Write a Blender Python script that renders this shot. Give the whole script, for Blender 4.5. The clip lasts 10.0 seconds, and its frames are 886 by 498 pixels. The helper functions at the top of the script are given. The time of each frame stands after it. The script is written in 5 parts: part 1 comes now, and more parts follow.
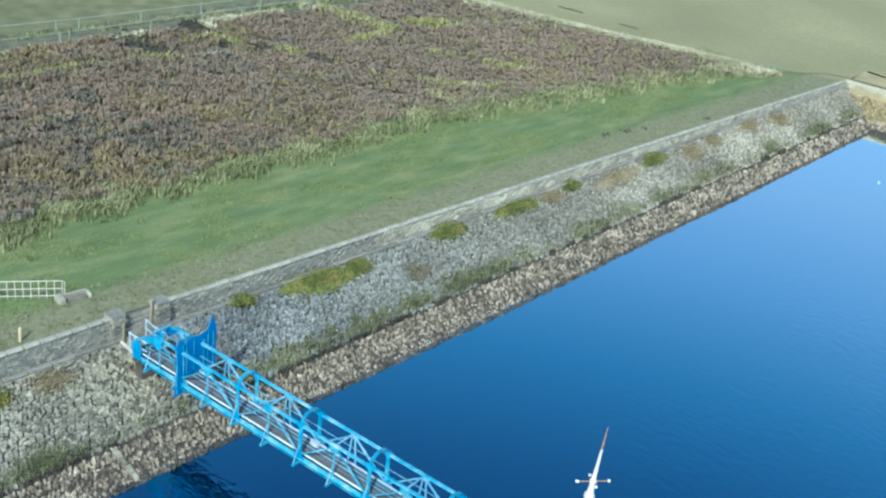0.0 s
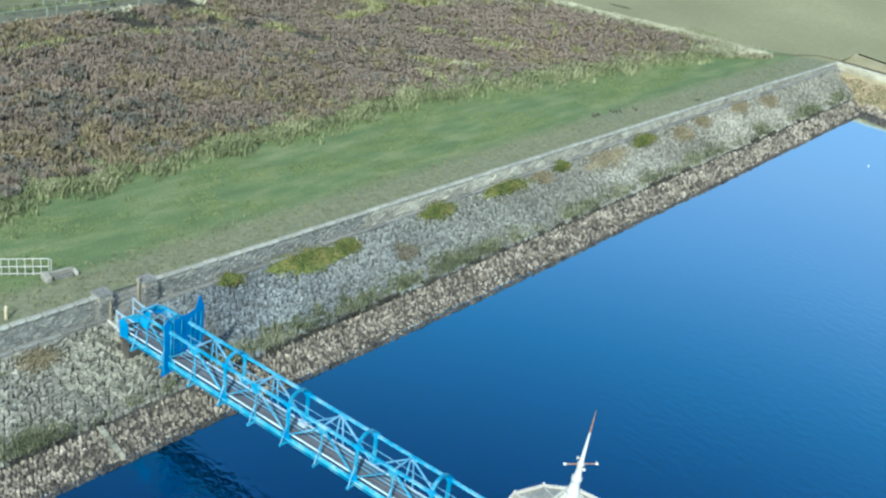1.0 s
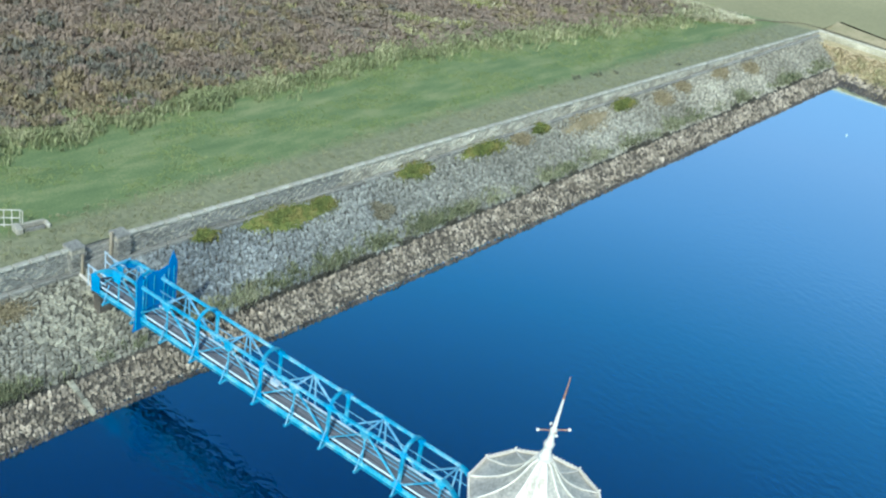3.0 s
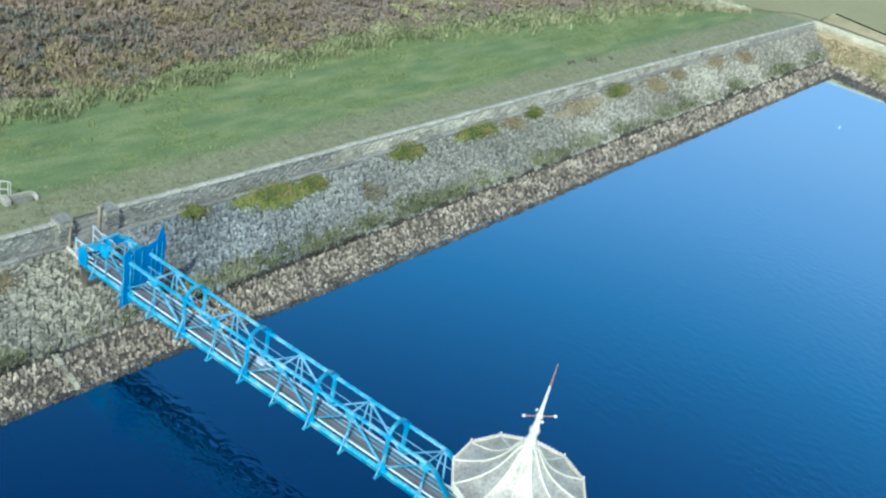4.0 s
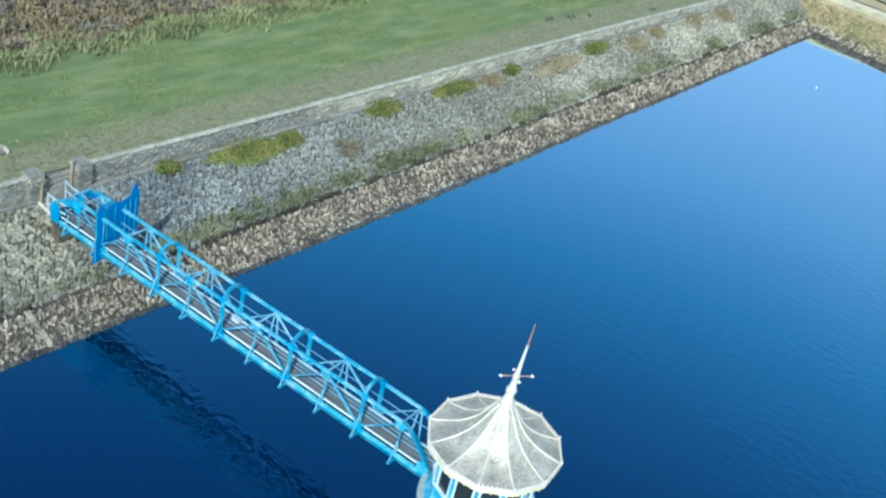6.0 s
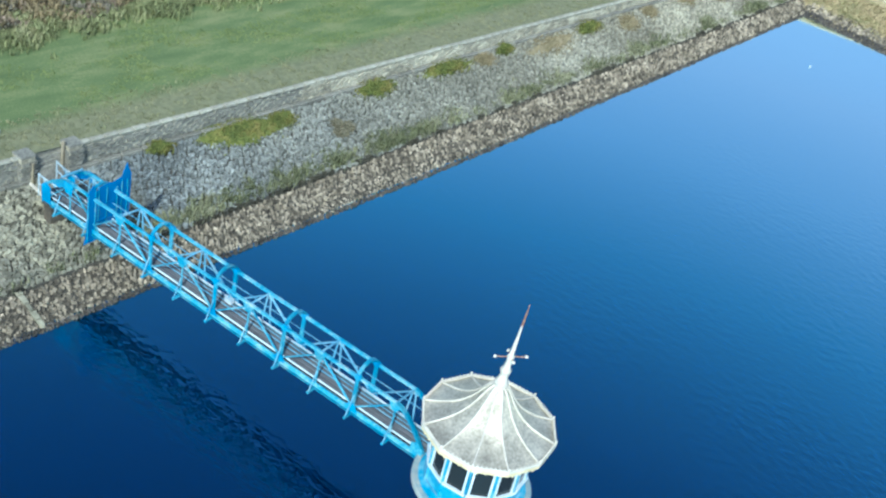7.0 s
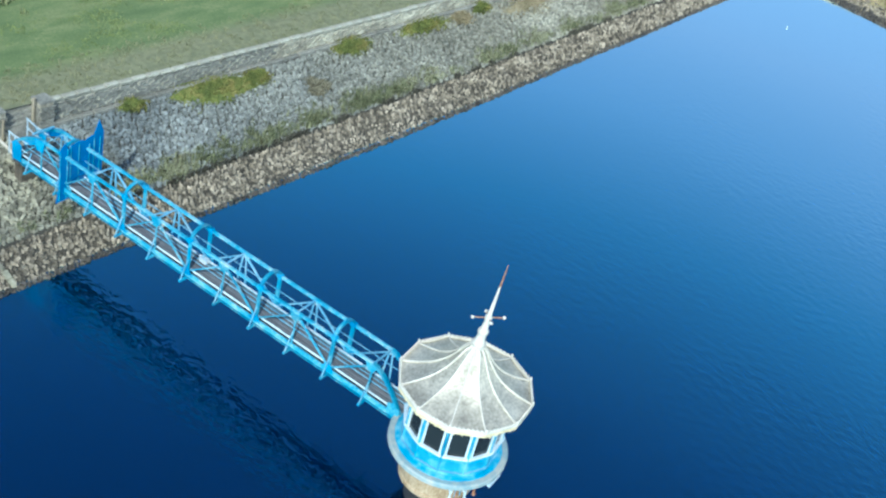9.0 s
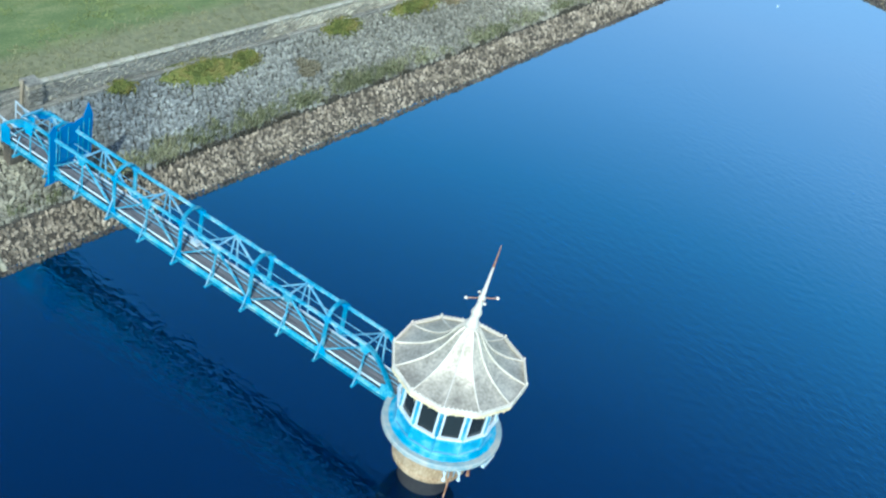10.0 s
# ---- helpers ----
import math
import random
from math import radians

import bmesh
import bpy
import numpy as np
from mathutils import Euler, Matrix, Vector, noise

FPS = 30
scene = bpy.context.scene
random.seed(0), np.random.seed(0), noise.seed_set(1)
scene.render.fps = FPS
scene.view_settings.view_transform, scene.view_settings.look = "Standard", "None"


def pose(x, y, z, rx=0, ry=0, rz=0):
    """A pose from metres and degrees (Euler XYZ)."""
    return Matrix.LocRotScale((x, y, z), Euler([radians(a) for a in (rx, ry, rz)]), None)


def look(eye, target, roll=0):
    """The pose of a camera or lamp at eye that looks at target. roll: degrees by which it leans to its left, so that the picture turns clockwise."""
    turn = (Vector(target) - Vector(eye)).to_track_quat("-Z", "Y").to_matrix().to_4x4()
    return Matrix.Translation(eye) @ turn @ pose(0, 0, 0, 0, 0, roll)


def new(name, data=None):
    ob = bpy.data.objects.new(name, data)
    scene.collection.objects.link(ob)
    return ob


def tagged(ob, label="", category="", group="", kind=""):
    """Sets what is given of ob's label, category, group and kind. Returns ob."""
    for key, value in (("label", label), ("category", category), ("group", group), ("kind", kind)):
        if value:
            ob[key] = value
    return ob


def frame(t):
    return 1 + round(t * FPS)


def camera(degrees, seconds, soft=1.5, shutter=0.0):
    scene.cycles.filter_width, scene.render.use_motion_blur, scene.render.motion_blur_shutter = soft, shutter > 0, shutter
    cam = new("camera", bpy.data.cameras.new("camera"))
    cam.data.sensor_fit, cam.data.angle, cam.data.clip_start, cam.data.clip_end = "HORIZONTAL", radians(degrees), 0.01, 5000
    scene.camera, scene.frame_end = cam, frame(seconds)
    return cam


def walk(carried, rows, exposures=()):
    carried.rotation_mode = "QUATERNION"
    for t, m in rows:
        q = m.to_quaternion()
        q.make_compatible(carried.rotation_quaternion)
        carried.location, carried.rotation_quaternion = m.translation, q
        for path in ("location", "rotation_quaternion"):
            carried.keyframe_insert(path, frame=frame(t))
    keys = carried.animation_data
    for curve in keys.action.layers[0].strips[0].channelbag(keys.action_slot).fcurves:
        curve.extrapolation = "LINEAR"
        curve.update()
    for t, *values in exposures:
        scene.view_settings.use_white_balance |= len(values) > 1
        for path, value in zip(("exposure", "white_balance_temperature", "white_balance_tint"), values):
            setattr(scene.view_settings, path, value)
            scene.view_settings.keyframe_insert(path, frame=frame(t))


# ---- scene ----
cam = camera(40.0, 10.0, soft=2.3)
# seconds, eye, yaw, pitch, roll in degrees
PATH = [
    (0.0, -33.897, -37.721, 36.74, -55.234, -27.798, 7.101), (0.5, -33.808, -37.63, 36.745, -55.501, -28.221, 7.609),
    (1.0, -33.723, -37.54, 36.746, -56.0, -28.751, 7.893), (1.5, -33.641, -37.452, 36.743, -56.526, -29.277, 8.216),
    (2.0, -33.562, -37.367, 36.736, -56.786, -29.624, 8.961), (2.5, -33.487, -37.282, 36.725, -57.31, -30.128, 9.288),
    (4.0, -33.281, -37.041, 36.668, -58.502, -31.331, 11.961), (4.5, -33.22, -36.964, 36.641, -59.077, -31.794, 12.311),
    (5.0, -33.162, -36.889, 36.61, -59.416, -32.201, 12.938), (5.5, -33.107, -36.816, 36.575, -59.993, -32.651, 13.293),
    (7.0, -32.964, -36.608, 36.447, -61.133, -33.914, 13.687), (7.5, -32.923, -36.542, 36.396, -61.727, -34.274, 14.231),
    (8.0, -32.886, -36.478, 36.341, -61.963, -34.627, 14.226), (8.5, -32.852, -36.416, 36.283, -62.572, -35.02, 14.651),
    (9.0, -32.821, -36.355, 36.22, -63.18, -35.405, 15.055), (9.5, -32.794, -36.297, 36.153, -63.395, -35.746, 14.824),
    (10.0, -32.771, -36.24, 36.083, -64.004, -36.119, 15.184),
]


def aimed(x, y, z, yaw, pitch, roll):
    a, b = radians(yaw), radians(pitch)
    way = Vector((-math.sin(a) * math.cos(b), math.cos(a) * math.cos(b), math.sin(b)))
    return look((x, y, z), Vector((x, y, z)) + way, roll)


walk(cam, [(t, aimed(*row)) for t, *row in PATH], exposures=[(0.0, 0.4, 5300, 2), (10.0, 0.4, 5300, 2)])

# ---- daylight ----
SUN_FROM = Vector((-1.0, -0.45, 1.0)).normalized()
sky = bpy.data.worlds.new("sky")
scene.world = sky
sky.use_nodes = True
tree = sky.node_tree
air = tree.nodes.new("ShaderNodeTexSky")
air.sky_type, air.sun_disc = "NISHITA", False
air.dust_density = 1.5
air.sun_elevation = math.asin(SUN_FROM.z)
air.sun_rotation = math.atan2(SUN_FROM.x, SUN_FROM.y)
tree.links.new(air.outputs["Color"], tree.nodes["Background"].inputs["Color"])
tree.nodes["Background"].inputs["Strength"].default_value = 0.14
sun = new("sun", bpy.data.lights.new("sun", "SUN"))
sun.data.energy, sun.data.angle, sun.data.color = 3.4, radians(0.53), (1.0, 0.94, 0.84)
sun.matrix_world = look((0, 0, 60), Vector((0, 0, 60)) - SUN_FROM)


# ---- materials ----
def material(name, colours, scale=6.0, fine=40.0, rough=0.8, metal=0.0, bump=0.3, each=0.0, island=0.0, stretch=(1, 1, 1), coat=0.0):
    """Two or three colours mixed by noise at two scales; each / island: how much pieces differ in brightness."""
    m = bpy.data.materials.new(name)
    m.use_nodes = True
    n, l = m.node_tree.nodes, m.node_tree.links
    b = n["Principled BSDF"]
    b.inputs["Roughness"].default_value, b.inputs["Metallic"].default_value = rough, metal
    b.inputs["Coat Weight"].default_value = coat
    co, mp = n.new("ShaderNodeTexCoord"), n.new("ShaderNodeMapping")
    mp.inputs["Scale"].default_value = stretch
    l.new(co.outputs["Object"], mp.inputs["Vector"])
    big, small = n.new("ShaderNodeTexNoise"), n.new("ShaderNodeTexNoise")
    big.inputs["Scale"].default_value, big.inputs["Detail"].default_value = scale, 5
    small.inputs["Scale"].default_value, small.inputs["Detail"].default_value = fine, 3
    for t in (big, small):
        l.new(mp.outputs["Vector"], t.inputs["Vector"])
    mix = n.new("ShaderNodeMath")
    mix.operation, mix.inputs[1].default_value = "MULTIPLY_ADD", 0.45
    l.new(small.outputs["Fac"], mix.inputs[0])
    half = n.new("ShaderNodeMath")
    half.operation, half.inputs[1].default_value = "MULTIPLY", 0.55
    l.new(big.outputs["Fac"], half.inputs[0])
    l.new(half.outputs[0], mix.inputs[2])
    ramp = n.new("ShaderNodeValToRGB")
    cr = ramp.color_ramp
    stops = np.linspace(0.36, 0.64, len(colours))
    while len(cr.elements) < len(colours):
        cr.elements.new(0.5)
    for e, s, c in zip(cr.elements, stops, colours):
        e.position, e.color = float(s), (*c, 1)
    l.new(mix.outputs[0], ramp.inputs["Fac"])
    out = ramp.outputs["Color"]
    for how, amount in (("each", each), ("island", island)):
        if amount:
            src = n.new("ShaderNodeObjectInfo") if how == "each" else n.new("ShaderNodeNewGeometry")
            rnd = src.outputs["Random"] if how == "each" else src.outputs["Random Per Island"]
            mr = n.new("ShaderNodeMapRange")
            mr.inputs["To Min"].default_value, mr.inputs["To Max"].default_value = 1 - amount, 1 + amount
            l.new(rnd, mr.inputs["Value"])
            hsv = n.new("ShaderNodeHueSaturation")
            l.new(mr.outputs["Result"], hsv.inputs["Value"])
            l.new(out, hsv.inputs["Color"])
            out = hsv.outputs["Color"]
    l.new(out, b.inputs["Base Color"])
    if bump:
        bp = n.new("ShaderNodeBump")
        bp.inputs["Strength"].default_value, bp.inputs["Distance"].default_value = bump, 0.02
        l.new(mix.outputs[0], bp.inputs["Height"])
        l.new(bp.outputs["Normal"], b.inputs["Normal"])
    return m


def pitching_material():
    """Stone warmest about the bridge, darker and bluer just past it, then paler along the dam: haze put into the
    colour.
    """
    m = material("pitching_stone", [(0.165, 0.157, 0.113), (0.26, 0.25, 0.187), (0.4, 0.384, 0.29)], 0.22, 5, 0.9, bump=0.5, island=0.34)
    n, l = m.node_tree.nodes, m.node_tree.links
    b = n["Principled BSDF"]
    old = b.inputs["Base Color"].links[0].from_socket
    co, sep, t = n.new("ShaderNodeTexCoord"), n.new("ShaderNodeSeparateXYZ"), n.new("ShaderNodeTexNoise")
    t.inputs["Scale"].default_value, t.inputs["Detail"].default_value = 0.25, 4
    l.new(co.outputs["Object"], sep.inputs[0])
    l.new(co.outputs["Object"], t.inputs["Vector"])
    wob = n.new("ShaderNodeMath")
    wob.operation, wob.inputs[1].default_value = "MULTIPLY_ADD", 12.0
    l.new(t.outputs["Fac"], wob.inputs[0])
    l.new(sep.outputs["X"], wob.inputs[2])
    # tint along the dam; the pale far stops paint haze into the stone
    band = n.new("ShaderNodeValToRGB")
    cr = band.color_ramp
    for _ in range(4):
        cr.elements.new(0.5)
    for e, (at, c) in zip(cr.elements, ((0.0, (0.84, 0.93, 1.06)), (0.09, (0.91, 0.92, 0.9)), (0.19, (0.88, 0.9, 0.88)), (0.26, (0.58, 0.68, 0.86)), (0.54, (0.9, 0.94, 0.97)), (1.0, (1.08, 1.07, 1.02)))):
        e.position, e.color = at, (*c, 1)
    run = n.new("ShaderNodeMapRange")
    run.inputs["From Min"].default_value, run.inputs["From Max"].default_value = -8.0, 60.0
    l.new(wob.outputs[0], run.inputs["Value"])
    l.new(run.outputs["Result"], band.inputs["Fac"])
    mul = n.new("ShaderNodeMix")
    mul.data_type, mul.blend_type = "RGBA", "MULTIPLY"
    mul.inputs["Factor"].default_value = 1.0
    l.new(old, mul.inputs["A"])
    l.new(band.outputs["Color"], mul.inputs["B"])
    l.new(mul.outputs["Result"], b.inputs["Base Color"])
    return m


M_BLUE = material("blue_paint", [(0.006, 0.135, 0.255), (0.014, 0.2, 0.335), (0.045, 0.28, 0.39), (0.2, 0.37, 0.41)], 1.3, 14, 0.42, bump=0.2, each=0.18)
M_LANTERN = material("lantern_blue_paint", [(0.014, 0.2, 0.34), (0.03, 0.285, 0.435), (0.16, 0.4, 0.485)], 1.2, 4, 0.4, bump=0.15, each=0.14)
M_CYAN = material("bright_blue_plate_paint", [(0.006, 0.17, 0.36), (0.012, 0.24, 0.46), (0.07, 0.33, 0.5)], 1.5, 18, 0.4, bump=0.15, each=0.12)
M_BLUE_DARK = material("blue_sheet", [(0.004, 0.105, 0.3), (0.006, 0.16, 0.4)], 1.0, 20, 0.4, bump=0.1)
M_PALE = material("pale_blue_paint", [(0.06, 0.25, 0.4), (0.14, 0.35, 0.48), (0.3, 0.45, 0.5)], 2.0, 30, 0.55, bump=0.15, each=0.15)
M_CHORD = material("light_blue_paint", [(0.01, 0.18, 0.3), (0.03, 0.26, 0.385), (0.12, 0.36, 0.45), (0.32, 0.46, 0.49)], 1.3, 9, 0.42, bump=0.2, each=0.15)
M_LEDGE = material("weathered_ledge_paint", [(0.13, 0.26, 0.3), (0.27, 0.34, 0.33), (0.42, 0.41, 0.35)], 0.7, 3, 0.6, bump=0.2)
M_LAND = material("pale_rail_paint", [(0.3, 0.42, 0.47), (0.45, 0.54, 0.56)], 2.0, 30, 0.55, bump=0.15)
M_CREAM = material("cream_paint", [(0.5, 0.41, 0.22), (0.66, 0.56, 0.33), (0.74, 0.67, 0.47)], 3.0, 20, 0.6, bump=0.2)
M_WHITE = material("white_paint", [(0.38, 0.5, 0.55), (0.54, 0.63, 0.66), (0.66, 0.7, 0.7)], 2.0, 24, 0.5, bump=0.15)
M_DECK = material("grey_deck_boards", [(0.06, 0.066, 0.072), (0.105, 0.112, 0.118), (0.16, 0.165, 0.165)], 1.2, 30, 0.85, bump=0.4, each=0.25, stretch=(6, 0.6, 6))
M_PAN = material("tarred_steel_pan", [(0.03, 0.036, 0.042), (0.05, 0.058, 0.065)], 1.2, 18, 0.7, bump=0.3)
M_ROOF = material("weathered_white_roof", [(0.33, 0.305, 0.235), (0.5, 0.465, 0.355), (0.7, 0.65, 0.5)], 1.6, 9, 0.47, metal=0.5, bump=0.25, each=0.1)
M_RIB = material("white_rib_paint", [(0.45, 0.43, 0.35), (0.64, 0.61, 0.51)], 2.0, 20, 0.5, bump=0.1)
M_TOWER = material("tower_concrete", [(0.17, 0.115, 0.055), (0.31, 0.225, 0.125), (0.45, 0.36, 0.23)], 1.5, 14, 0.9, bump=0.5, stretch=(1, 1, 0.4))
M_RUST = material("rusty_iron", [(0.14, 0.05, 0.02), (0.3, 0.14, 0.06), (0.5, 0.38, 0.24)], 3.0, 40, 0.8, bump=0.3)
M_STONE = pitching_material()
M_STONE_P = material("pitching_stone_single", [(0.15, 0.144, 0.096), (0.242, 0.233, 0.162), (0.37, 0.356, 0.258)], 0.22, 5, 0.9, bump=0.5, each=0.62)
M_RUBBLE = material("brown_rubble", [(0.115, 0.1, 0.068), (0.225, 0.194, 0.134), (0.36, 0.318, 0.23)], 0.8, 8, 0.92, bump=0.5, island=0.75)
M_RUBBLE_P = material("brown_rubble_single", [(0.115, 0.1, 0.068), (0.225, 0.194, 0.134), (0.36, 0.318, 0.23)], 0.8, 8, 0.92, bump=0.5, each=0.75)
M_BED = material("dark_joint_soil", [(0.036, 0.034, 0.027), (0.076, 0.071, 0.054)], 2.0, 20, 0.95, bump=0.5)
M_DARK_STONE = material("darkened_stone", [(0.03, 0.028, 0.022), (0.07, 0.062, 0.048), (0.13, 0.11, 0.08)], 0.8, 8, 0.5, bump=0.5, island=0.4)
# shaft stone blackened to stand for shade and dark reflection under the drum
M_SHAFT = material("wet_shaded_stone", [(0.012, 0.011, 0.012), (0.028, 0.025, 0.024)], 0.8, 8, 0.7, bump=0.4)
M_WALL = material("grey_wall_stone", [(0.125, 0.124, 0.098), (0.22, 0.216, 0.174), (0.31, 0.305, 0.248)], 0.8, 9, 0.92, bump=0.5, each=0.25)
M_WALL_J = material("grey_wall_stone_joined", [(0.21, 0.197, 0.142), (0.36, 0.34, 0.25), (0.48, 0.455, 0.34)], 0.8, 9, 0.92, bump=0.5, island=0.25)
M_COPE = material("pale_coping_stone", [(0.24, 0.228, 0.165), (0.345, 0.333, 0.25), (0.435, 0.423, 0.33)], 1.0, 12, 0.9, bump=0.4, each=0.15)
M_MOSS = material("moss", [(0.066, 0.093, 0.021), (0.135, 0.158, 0.034), (0.23, 0.2, 0.06)], 1.6, 18, 1.0, bump=1.0, island=0.3)
M_HEATHER = material("heather", [(0.182, 0.153, 0.1), (0.215, 0.174, 0.118), (0.24, 0.187, 0.13), (0.265, 0.21, 0.138)], 0.12, 0.9, 1.0, bump=0, island=0.16)
M_OCHRE = material("ochre_scrub", [(0.165, 0.145, 0.08), (0.225, 0.185, 0.097), (0.27, 0.215, 0.11)], 0.3, 1.5, 1.0, bump=0, island=0.26)
M_SCRUB = material("grey_green_scrub", [(0.14, 0.138, 0.098), (0.175, 0.162, 0.116), (0.21, 0.183, 0.132)], 0.3, 1.5, 1.0, bump=0, island=0.26)
M_FRINGE = material("long_grass", [(0.14, 0.165, 0.066), (0.235, 0.258, 0.108), (0.38, 0.37, 0.19)], 0.4, 3, 0.9, bump=0, island=0.4)
M_STRAW = material("dry_grass", [(0.26, 0.25, 0.13), (0.42, 0.4, 0.24), (0.55, 0.53, 0.35)], 0.4, 3, 0.9, bump=0, island=0.4)
M_REED = material("bank_weeds", [(0.085, 0.098, 0.045), (0.15, 0.164, 0.078), (0.25, 0.25, 0.14)], 0.5, 3, 0.9, bump=0, island=0.5)
M_MOORGRASS = material("moor_grass", [(0.16, 0.155, 0.06), (0.25, 0.235, 0.09), (0.34, 0.31, 0.14)], 0.4, 3, 0.9, bump=0, island=0.4)
M_AMBER = material("amber_grass", [(0.29, 0.28, 0.13), (0.43, 0.355, 0.19), (0.52, 0.43, 0.26)], 0.2, 1.2, 0.9, bump=0, island=0.2)
M_VERGE = material("verge_grass", [(0.165, 0.18, 0.086), (0.22, 0.226, 0.114), (0.268, 0.262, 0.138)], 0.4, 3, 0.9, bump=0, island=0.2)
M_LAWN = material("lawn_grass", [(0.13, 0.178, 0.048), (0.175, 0.222, 0.066), (0.22, 0.255, 0.088)], 0.4, 3, 0.9, bump=0, island=0.18)
M_LIME = material("lime_grass", [(0.19, 0.21, 0.065), (0.3, 0.3, 0.1), (0.42, 0.39, 0.2)], 0.3, 3, 0.9, bump=0, island=0.35)
M_WEED = material("pale_bank_weeds", [(0.13, 0.145, 0.068), (0.2, 0.212, 0.112), (0.29, 0.29, 0.175)], 0.5, 3, 0.9, bump=0, island=0.4)
M_DARK = material("dark_sedge", [(0.05, 0.05, 0.035), (0.085, 0.08, 0.055)], 0.5, 3, 0.9, bump=0, island=0.3)
M_BROWN = material("brown_sedge", [(0.14, 0.13, 0.08), (0.21, 0.195, 0.12)], 0.5, 3, 0.9, bump=0, island=0.3)
M_FENCE = material("bleached_fence_wood", [(0.19, 0.225, 0.155), (0.31, 0.345, 0.25)], 2.0, 20, 0.85, bump=0.3)
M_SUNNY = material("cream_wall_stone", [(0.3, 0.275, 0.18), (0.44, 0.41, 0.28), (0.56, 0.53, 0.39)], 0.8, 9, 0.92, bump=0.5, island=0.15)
M_CREST = material("crest_turf", [(0.24, 0.225, 0.105), (0.34, 0.29, 0.15), (0.42, 0.35, 0.2)], 0.5, 6, 0.95, bump=0.6)
M_WOOD = material("old_timber", [(0.2, 0.17, 0.11), (0.36, 0.32, 0.22)], 2.0, 20, 0.85, bump=0.4, stretch=(4, 4, 0.5))


def glass_material():
    m = bpy.data.materials.new("dark_window_glass")
    m.use_nodes = True
    b = m.node_tree.nodes["Principled BSDF"]
    b.inputs["Base Color"].default_value = (0.02, 0.025, 0.025, 1)
    b.inputs["Roughness"].default_value, b.inputs["IOR"].default_value = 0.04, 1.5
    return m


def water_material():
    """Deep water: a dark scattering body under a surface whose gloss grows towards grazing."""
    m = bpy.data.materials.new("reservoir_water")
    m.use_nodes = True
    n, l = m.node_tree.nodes, m.node_tree.links
    b = n["Principled BSDF"]
    b.inputs["Base Color"].default_value = (0.0003, 0.0048, 0.027, 1)
    b.inputs["Specular IOR Level"].default_value = 0.0
    b.inputs["Roughness"].default_value = 1.0
    b.inputs["Subsurface Weight"].default_value, b.inputs["Subsurface Scale"].default_value = 1.0, 8.0
    b.inputs["Subsurface Radius"].default_value = (0.5, 1.0, 1.0)
    b.subsurface_method = "BURLEY"
    gloss = n.new("ShaderNodeBsdfGlossy")
    gloss.inputs["Color"].default_value, gloss.inputs["Roughness"].default_value = (0.44, 0.85, 1.0, 1), 0.07
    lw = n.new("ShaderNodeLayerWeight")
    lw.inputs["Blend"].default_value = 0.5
    # sky colour put into the gloss: deep blue when steep, whiter towards grazing
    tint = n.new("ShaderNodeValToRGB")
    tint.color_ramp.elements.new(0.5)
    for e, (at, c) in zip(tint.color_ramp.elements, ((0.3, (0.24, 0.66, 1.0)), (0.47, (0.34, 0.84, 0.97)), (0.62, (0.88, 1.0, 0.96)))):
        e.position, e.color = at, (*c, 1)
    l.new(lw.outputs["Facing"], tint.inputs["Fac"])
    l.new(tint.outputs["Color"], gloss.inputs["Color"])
    # reflection raised well above water's own, in place of a brighter sky
    curve = n.new("ShaderNodeValToRGB")
    cr = curve.color_ramp
    for _ in range(5):
        cr.elements.new(0.5)
    for e, (at, f) in zip(cr.elements, ((0.2, 0.115), (0.27, 0.175), (0.33, 0.26), (0.4, 0.43), (0.47, 0.67), (0.55, 0.9), (0.64, 0.98))):
        e.position, e.color = at, (f, f, f, 1)
    l.new(lw.outputs["Facing"], curve.inputs["Fac"])
    mix = n.new("ShaderNodeMixShader")
    l.new(curve.outputs["Color"], mix.inputs["Fac"])
    l.new(b.outputs[0], mix.inputs[1])
    l.new(gloss.outputs[0], mix.inputs[2])
    l.new(mix.outputs[0], n["Material Output"].inputs["Surface"])
    co = n.new("ShaderNodeTexCoord")

    def ripple(scale, detail, stretch):
        mp, t = n.new("ShaderNodeMapping"), n.new("ShaderNodeTexNoise")
        mp.inputs["Scale"].default_value = stretch
        t.inputs["Scale"].default_value, t.inputs["Detail"].default_value = scale, detail
        l.new(co.outputs["Object"], mp.inputs["Vector"])
        l.new(mp.outputs["Vector"], t.inputs["Vector"])
        return t.outputs["Fac"]

    mul = n.new("ShaderNodeMath")
    mul.operation = "MULTIPLY"
    l.new(ripple(2.3, 2, (1.2, 0.8, 1)), mul.inputs[0])
    patch = n.new("ShaderNodeMapRange")
    patch.inputs["From Min"].default_value, patch.inputs["From Max"].default_value = 0.35, 0.7
    l.new(ripple(0.07, 2, (1, 1, 1)), patch.inputs["Value"])
    sep = n.new("ShaderNodeSeparateXYZ")
    l.new(co.outputs["Object"], sep.inputs[0])
    # wavelets lapping in a strip beside the bridge, dying away from it
    strip, calm = n.new("ShaderNodeMapRange"), n.new("ShaderNodeValToRGB")
    strip.inputs["From Min"].default_value, strip.inputs["From Max"].default_value = -12.0, 12.0
    l.new(sep.outputs["X"], strip.inputs["Value"])
    for _ in range(4):
        calm.color_ramp.elements.new(0.5)
    for e, (at, f) in zip(calm.color_ramp.elements, ((0.1, 0.16), (0.3, 0.4), (0.36, 1.0), (0.41, 1.0), (0.47, 0.22), (0.9, 0.12))):
        e.position, e.color = at, (f, f, f, 1)
    l.new(strip.outputs["Result"], calm.inputs["Fac"])
